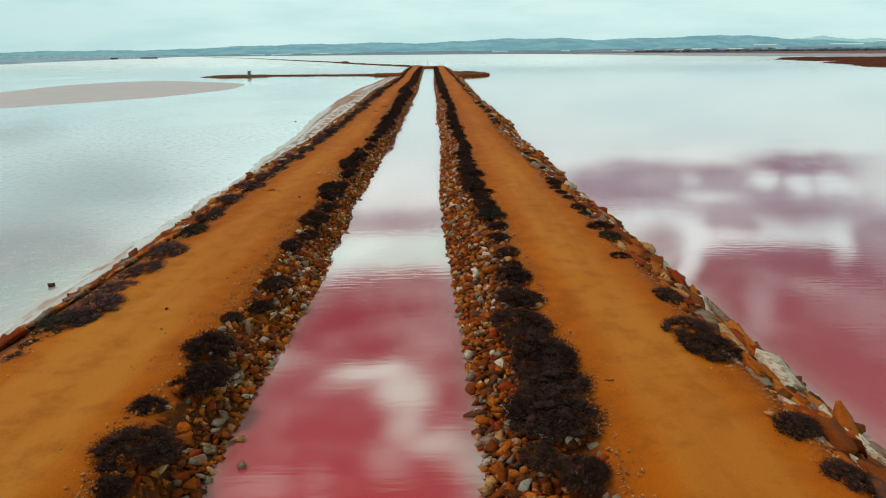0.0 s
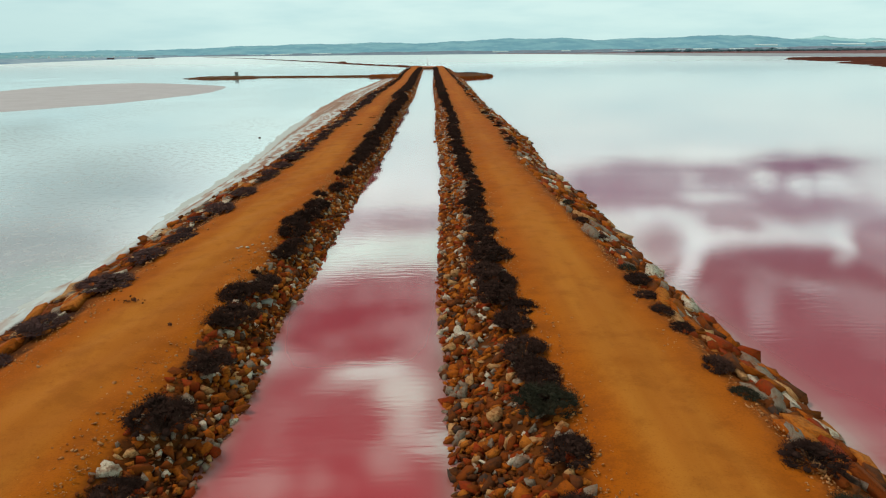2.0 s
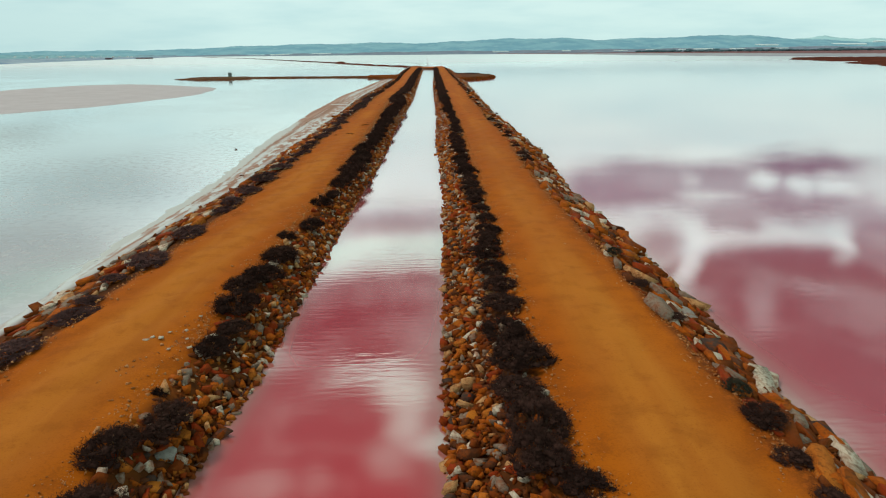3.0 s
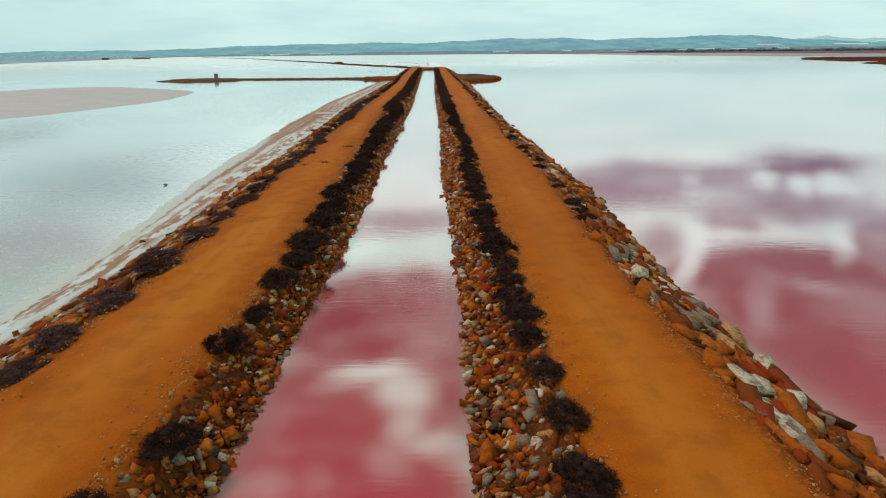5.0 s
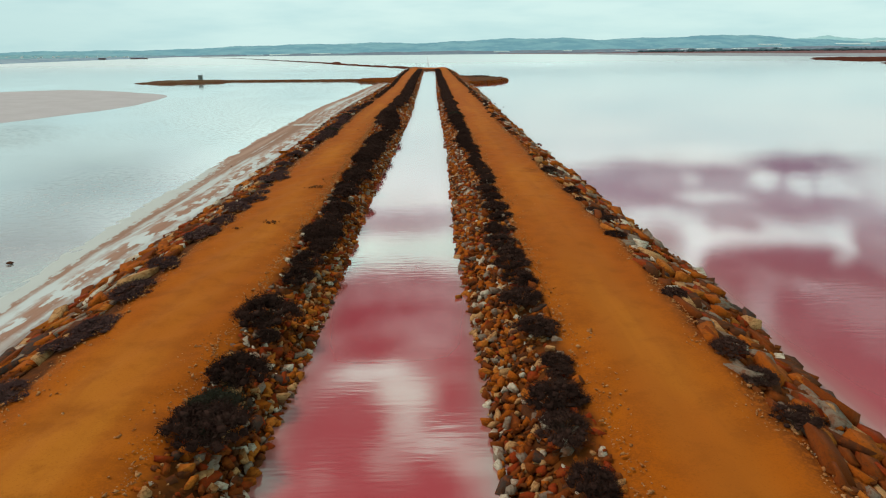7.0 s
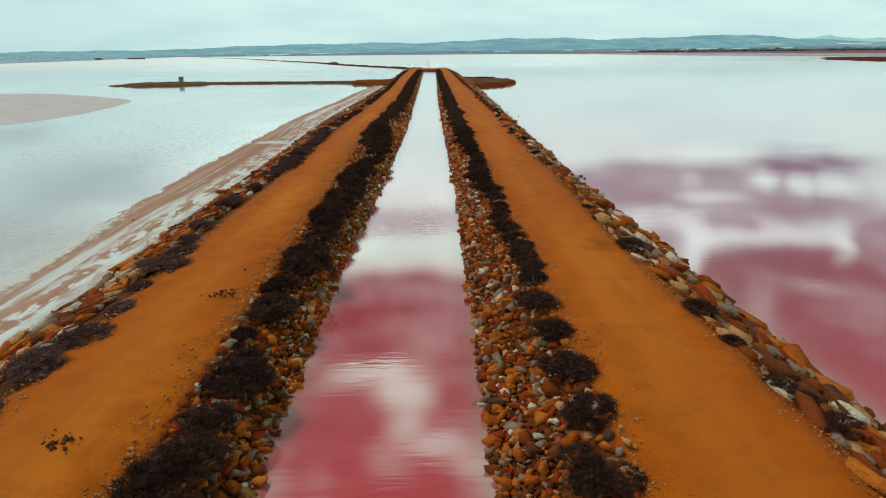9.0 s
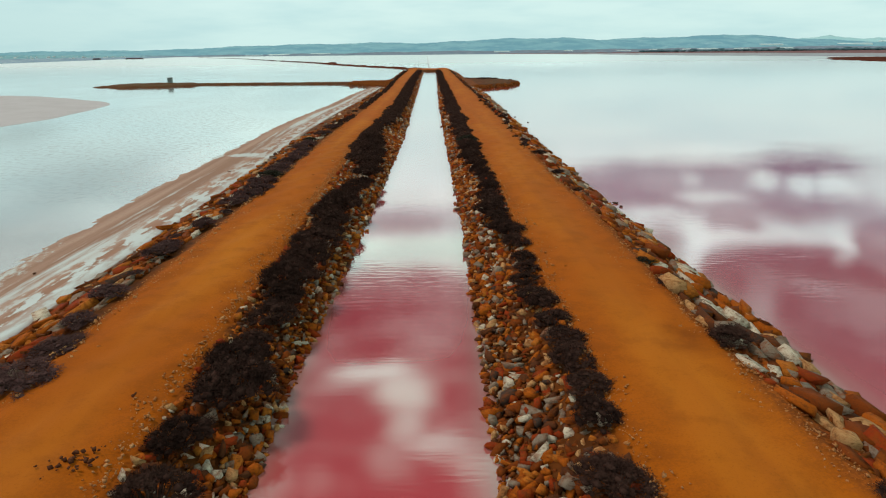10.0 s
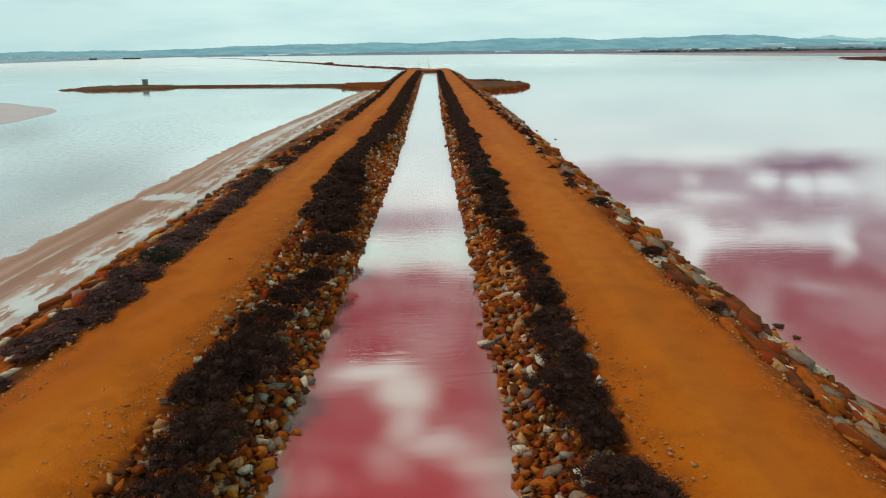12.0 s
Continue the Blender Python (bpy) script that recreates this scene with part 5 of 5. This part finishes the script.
def dike():
    """A thin earth dike that runs from the causeway's end across the lagoon."""
    near = np.array([(2, 372), (-8, 391), (-13.8, 413.5), (-30, 454.5), (-51.4, 518), (-80, 620), (-140, 798), (-311, 1325), (-772, 2550)])
    s = np.concatenate([[0], np.cumsum(np.linalg.norm(np.diff(near, axis=0), axis=1))])
    t = np.concatenate([np.arange(0, 500, 2.5), np.arange(500, s[-1], 25)])
    c = np.stack([np.interp(t, s, near[:, 0]), np.interp(t, s, near[:, 1])], -1)
    d = np.gradient(c, axis=0)
    d /= np.linalg.norm(d, axis=1)[:, None]
    nrm = np.stack([d[:, 1], -d[:, 0]], -1)
    top = 0.62 + 0.15 * wave(t, 5, (31, 1), (11, 0.6)) + 1.0 * np.exp(-((t - 195) / 9.0) ** 2)
    wob = 0.4 * wave(t, 6, (23, 1), (9, 0.7))
    vs = [np.column_stack([c + nrm * (o + wob)[:, None] if np.ndim(o) else c + nrm * (o + wob)[:, None], top * f - 0.3 * (f == 0)])
          for o, f in ((-3.6, 0.0), (-2.0, 0.9), (0.0, 1.0), (2.0, 0.9), (3.6, 0.0))]
    v = np.stack(vs)
    me = mesh_from("dike", v.reshape(-1, 3), grid_faces(*v.shape[:2]), M_MUD, smooth=True)
    tagged(new("dike", me), "narrow rust-brown earth dike across the lagoon", "dike", kind="structure")


dike()


def west_material():
    """Fields and groves with haze painted into the colours: mauve-grey by the water, teal on the rise behind."""
    mat, k, out = material("hazy_farmland")
    pos = place(k)
    cut = k.t.nodes.new("ShaderNodeSeparateXYZ")
    k.plug(cut, 0, pos)
    grove = k.noise(k.stretch(pos, 0.030, 0.012, 0.3), 1.0, 5.0, 0.65)
    strip = k.noise(k.stretch(pos, 0.050, 0.006, 0.5), 1.0, 3.0, 0.6)
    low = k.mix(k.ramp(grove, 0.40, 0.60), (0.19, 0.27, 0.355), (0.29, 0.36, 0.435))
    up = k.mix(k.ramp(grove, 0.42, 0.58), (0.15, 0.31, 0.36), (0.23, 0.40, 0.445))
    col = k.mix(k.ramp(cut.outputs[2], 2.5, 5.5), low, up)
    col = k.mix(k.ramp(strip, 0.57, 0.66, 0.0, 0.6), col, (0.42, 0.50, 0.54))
    surface(k, out, col, 1.0, spec=0.0)
    return mat


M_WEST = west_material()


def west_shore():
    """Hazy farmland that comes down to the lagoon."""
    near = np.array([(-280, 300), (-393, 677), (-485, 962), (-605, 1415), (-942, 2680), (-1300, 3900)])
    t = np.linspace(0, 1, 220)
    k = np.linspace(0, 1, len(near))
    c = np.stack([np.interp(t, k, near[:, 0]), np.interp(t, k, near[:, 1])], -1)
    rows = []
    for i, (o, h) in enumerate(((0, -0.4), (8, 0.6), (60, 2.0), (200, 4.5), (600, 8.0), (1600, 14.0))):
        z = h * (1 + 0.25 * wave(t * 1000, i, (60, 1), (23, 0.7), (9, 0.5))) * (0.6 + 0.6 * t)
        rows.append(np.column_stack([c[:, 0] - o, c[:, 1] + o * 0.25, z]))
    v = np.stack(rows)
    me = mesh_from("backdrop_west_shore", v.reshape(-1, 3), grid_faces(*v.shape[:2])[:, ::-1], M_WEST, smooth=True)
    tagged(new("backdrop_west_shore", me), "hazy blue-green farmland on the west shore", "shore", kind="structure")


west_shore()


def far_woods():
    """Tree clumps along the far shore, each a rough crown."""
    r = np.random.default_rng(71)
    shapes = rock_shapes(6, 26, 13)
    px = np.concatenate([r.uniform(1390, 1700, 420), r.uniform(1100, 1400, 300), r.uniform(1200, 1500, 260)])
    n = len(px)
    d = np.concatenate([r.uniform(3250, 3700, 420), r.uniform(3800, 3950, 300), r.uniform(3500, 3750, 260)])
    x = np.array([far_x(a, b) for a, b in zip(px, d)])
    k = np.exp(r.normal(0, 0.35, n))
    s = np.stack([9 * k, 7 * k, 3.2 * k], -1)
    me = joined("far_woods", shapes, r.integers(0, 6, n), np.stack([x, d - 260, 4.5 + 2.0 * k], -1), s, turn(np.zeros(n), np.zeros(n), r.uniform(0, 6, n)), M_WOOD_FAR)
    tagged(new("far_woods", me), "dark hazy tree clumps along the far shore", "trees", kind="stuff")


far_woods()


def mud_flats():
    """Red-brown flats between the lake and the far shore."""
    px = np.linspace(880, 2100, 160)
    near = np.interp(px, [880, 1000, 1200, 1300, 1400, 1500, 1568, 2100], [3600, 3300, 2500, 2000, 1500, 1250, 1150, 900]) * (1 + 0.02 * wave(px, 3, (37, 1), (13, 0.6)))
    rows = []
    for f, z in ((0.0, -0.3), (0.03, 0.5), (0.3, 1.1), (0.7, 1.8), (1.0, 3.0)):
        d = near + (3720 - near) * f
        rows.append(np.column_stack([[far_x(a, b) for a, b in zip(px, d)], d, z * (1 + 0.2 * wave(px, 9, (29, 1), (11, 0.7)))]))
    v = np.stack(rows)
    # the mud's colour carries the haze of distance
    me = mesh_from("mud_flats", v.reshape(-1, 3), grid_faces(*v.shape[:2]), plain("hazy_mud", (0.16, 0.10, 0.11), (0.23, 0.12, 0.12), 0.012, 1.0, 0.0, spec=0.0), smooth=True)
    tagged(new("mud_flats", me), "flat red-brown mud along the far shore", "mud flat", kind="structure")


mud_flats()


def reflection_flats():
    """A strip of wet mud before the far flats; their reflection is painted into its mauve-grey colour."""
    px = np.linspace(900, 2100, 160)
    near = np.interp(px, [900, 1000, 1100, 1200, 1300, 1400, 1500, 1568, 2100], [3600, 2257, 1430, 1060, 915, 790, 705, 660, 520]) * (1 + 0.02 * wave(px, 13, (41, 1), (15, 0.6)))
    far = np.maximum(np.interp(px, [880, 1000, 1200, 1300, 1400, 1500, 1568, 2100], [3650, 3350, 2550, 2050, 1550, 1300, 1200, 950]), near + 20)
    rows = []
    for f, z in ((0.0, -0.05), (0.04, 0.04), (0.5, 0.08), (1.0, 0.12)):
        d = near + (far - near) * f
        rows.append(np.column_stack([[far_x(a, b) for a, b in zip(px, d)], d, np.full(len(px), z)]))
    v = np.stack(rows)
    me = mesh_from("reflection_flats", v.reshape(-1, 3), grid_faces(*v.shape[:2]), plain("reflection_grey_mud", (0.24, 0.235, 0.27), (0.34, 0.33, 0.36), 0.02, 0.5, 0.0, spec=0.1), smooth=True)
    tagged(new("reflection_flats", me), "wet mud before the far shore, mauve-grey with its painted reflection", "mud flat", kind="structure")


reflection_flats()


def greenhouse(px, dist, length, high, z):
    root = new("greenhouse")
    root.matrix_world = pose(far_x(px, dist), dist, z)
    tagged(root, "long white sheeted greenhouse on the far shore", "greenhouse", "greenhouses of the far shore")
    bm = bmesh.new()
    box(bm, 0, 0, high * 0.35, length, 40, high * 0.7)
    part("walls", from_bm("walls", bm, M_WHITE), root)
    bm = bmesh.new()
    box(bm, 0, 0, high * 0.84, length * 1.01, 41, high * 0.28)
    for v in bm.verts:
        if v.co.z > high * 0.9:
            v.co.y *= 0.15
    part("roof", from_bm("roof", bm, M_WHITE), root)


def on_slope(px, lift, dist, depth, knots, step=5.0):
    """The place on a range of hills that shows at that bearing and lift above the horizon."""
    top = np.interp(px, [p for p, _ in knots], [h for _, h in knots]) * dist / 1333.0
    d = dist - depth
    while d < dist and top * ((d - dist + depth) / depth) ** 0.8 < lift * d / 1333.0:
        d += step
    return d, lift * d / 1333.0 - 3.0


for px, lift, length, high, hill in ((1240, 5.0, 90, 9, 0), (1205, 4.5, 40, 8, 0), (1300, 5.0, 70, 8, 0), (1350, 10.5, 130, 12, 1), (1495, 10.0, 200, 14, 1), (1375, 5.0, 70, 8, 0),
                                     (1556, 15.0, 120, 12, 1), (1000, 4.5, 40, 7, 0), (885, 4.0, 80, 7, 0), (1150, 5.0, 60, 5, 0), (1095, 4.0, 70, 5, 0),
                                     (500, 2.0, 110, 7, 0), (570, 3.0, 100, 6, 0), (455, 1.6, 80, 6, 0)):
    d, z = on_slope(px, lift, 4600, 500, HILL_LINE) if hill else on_slope(px, lift, 3950, 260, COAST_LINE)
    greenhouse(px, d, length, high, z)


def farmhouse(x, y, z, s, turned):
    root = new("house")
    root.matrix_world = pose(x, y, z, 0, 0, turned)
    tagged(root, "small white house on the hazy west shore", "house", "houses of the west shore")
    bm = bmesh.new()
    box(bm, 0, 0, s * 0.35, s, s * 0.7, s * 0.7)
    part("walls", from_bm("walls", bm, M_WHITE), root)
    bm = bmesh.new()
    bmesh.ops.create_cone(bm, cap_ends=True, segments=4, radius1=s * 0.75, radius2=s * 0.1, depth=s * 0.3,
                          matrix=Matrix.Translation((0, 0, s * 0.85)) @ Matrix.Rotation(radians(45), 4, "Z"))
    part("roof", from_bm("roof", bm, M_TILE), root)


# tile colour paled and greyed to imitate haze
M_TILE = plain("hazy_tile", (0.36, 0.40, 0.42), (0.50, 0.52, 0.53), 0.5)
rr = random.Random(5)
for i in range(80):
    f = rr.uniform(0.35, 0.95)
    yy = 677 + (2680 - 677) * f
    o = rr.uniform(40, 500)
    xx = np.interp(yy, [677, 962, 1415, 2680], [-393, -485, -605, -942]) - o
    farmhouse(xx, yy, np.interp(o, [0, 8, 60, 200, 600], [0, 0.5, 1.6, 3.6, 6.5]) - 1.0, rr.uniform(3.0, 6.0), rr.uniform(0, 90))


def pier_shed(x, y, length):
    root = new("pier_shed")
    root.matrix_world = pose(x, y, 0)
    tagged(root, "low dark red shed standing on piles in the lagoon", "shed", "sheds in the lagoon")
    bm = bmesh.new()
    box(bm, 0, 0, 1.1, length, 7, 0.5)
    part("deck", from_bm("deck", bm, M_DARK), root)
    bm = bmesh.new()
    box(bm, 0, 0, 2.2, length * 0.92, 6, 1.7)
    part("walls", from_bm("walls", bm, M_SHED), root)
    bm = bmesh.new()
    box(bm, 0, 0, 3.2, length, 7, 0.3)
    part("roof", from_bm("roof", bm, M_DARK), root)
    for i in range(6):
        bm = bmesh.new()
        bmesh.ops.create_cone(bm, cap_ends=True, segments=8, radius1=0.25, radius2=0.25, depth=1.8, matrix=Matrix.Translation((length * (i / 5 - 0.5) * 0.95, 0, 0.2)))
        part("pile", from_bm("pile", bm, M_DARK), root)


M_SHED = plain("red_boards", (0.10, 0.05, 0.06), (0.16, 0.08, 0.09), 0.8)
pier_shed(-574, 1514, 34)
pier_shed(-601, 1410, 12)


# ---------------------------------------------------------------- single stones of the banks
for root, shapes, mat, which, at, size, rot in SINGLE:
    meshes = [mesh_from("stone", v, f, mat) for v, f in shapes]
    for w, p, s, m in zip(which, at, size, rot):
        ob = new("stone", meshes[int(w)])
        ob.parent = root
        ob.matrix_world = Matrix.Translation(p) @ Matrix([list(q) for q in m]).to_4x4() @ Matrix.Diagonal((*s, 1))
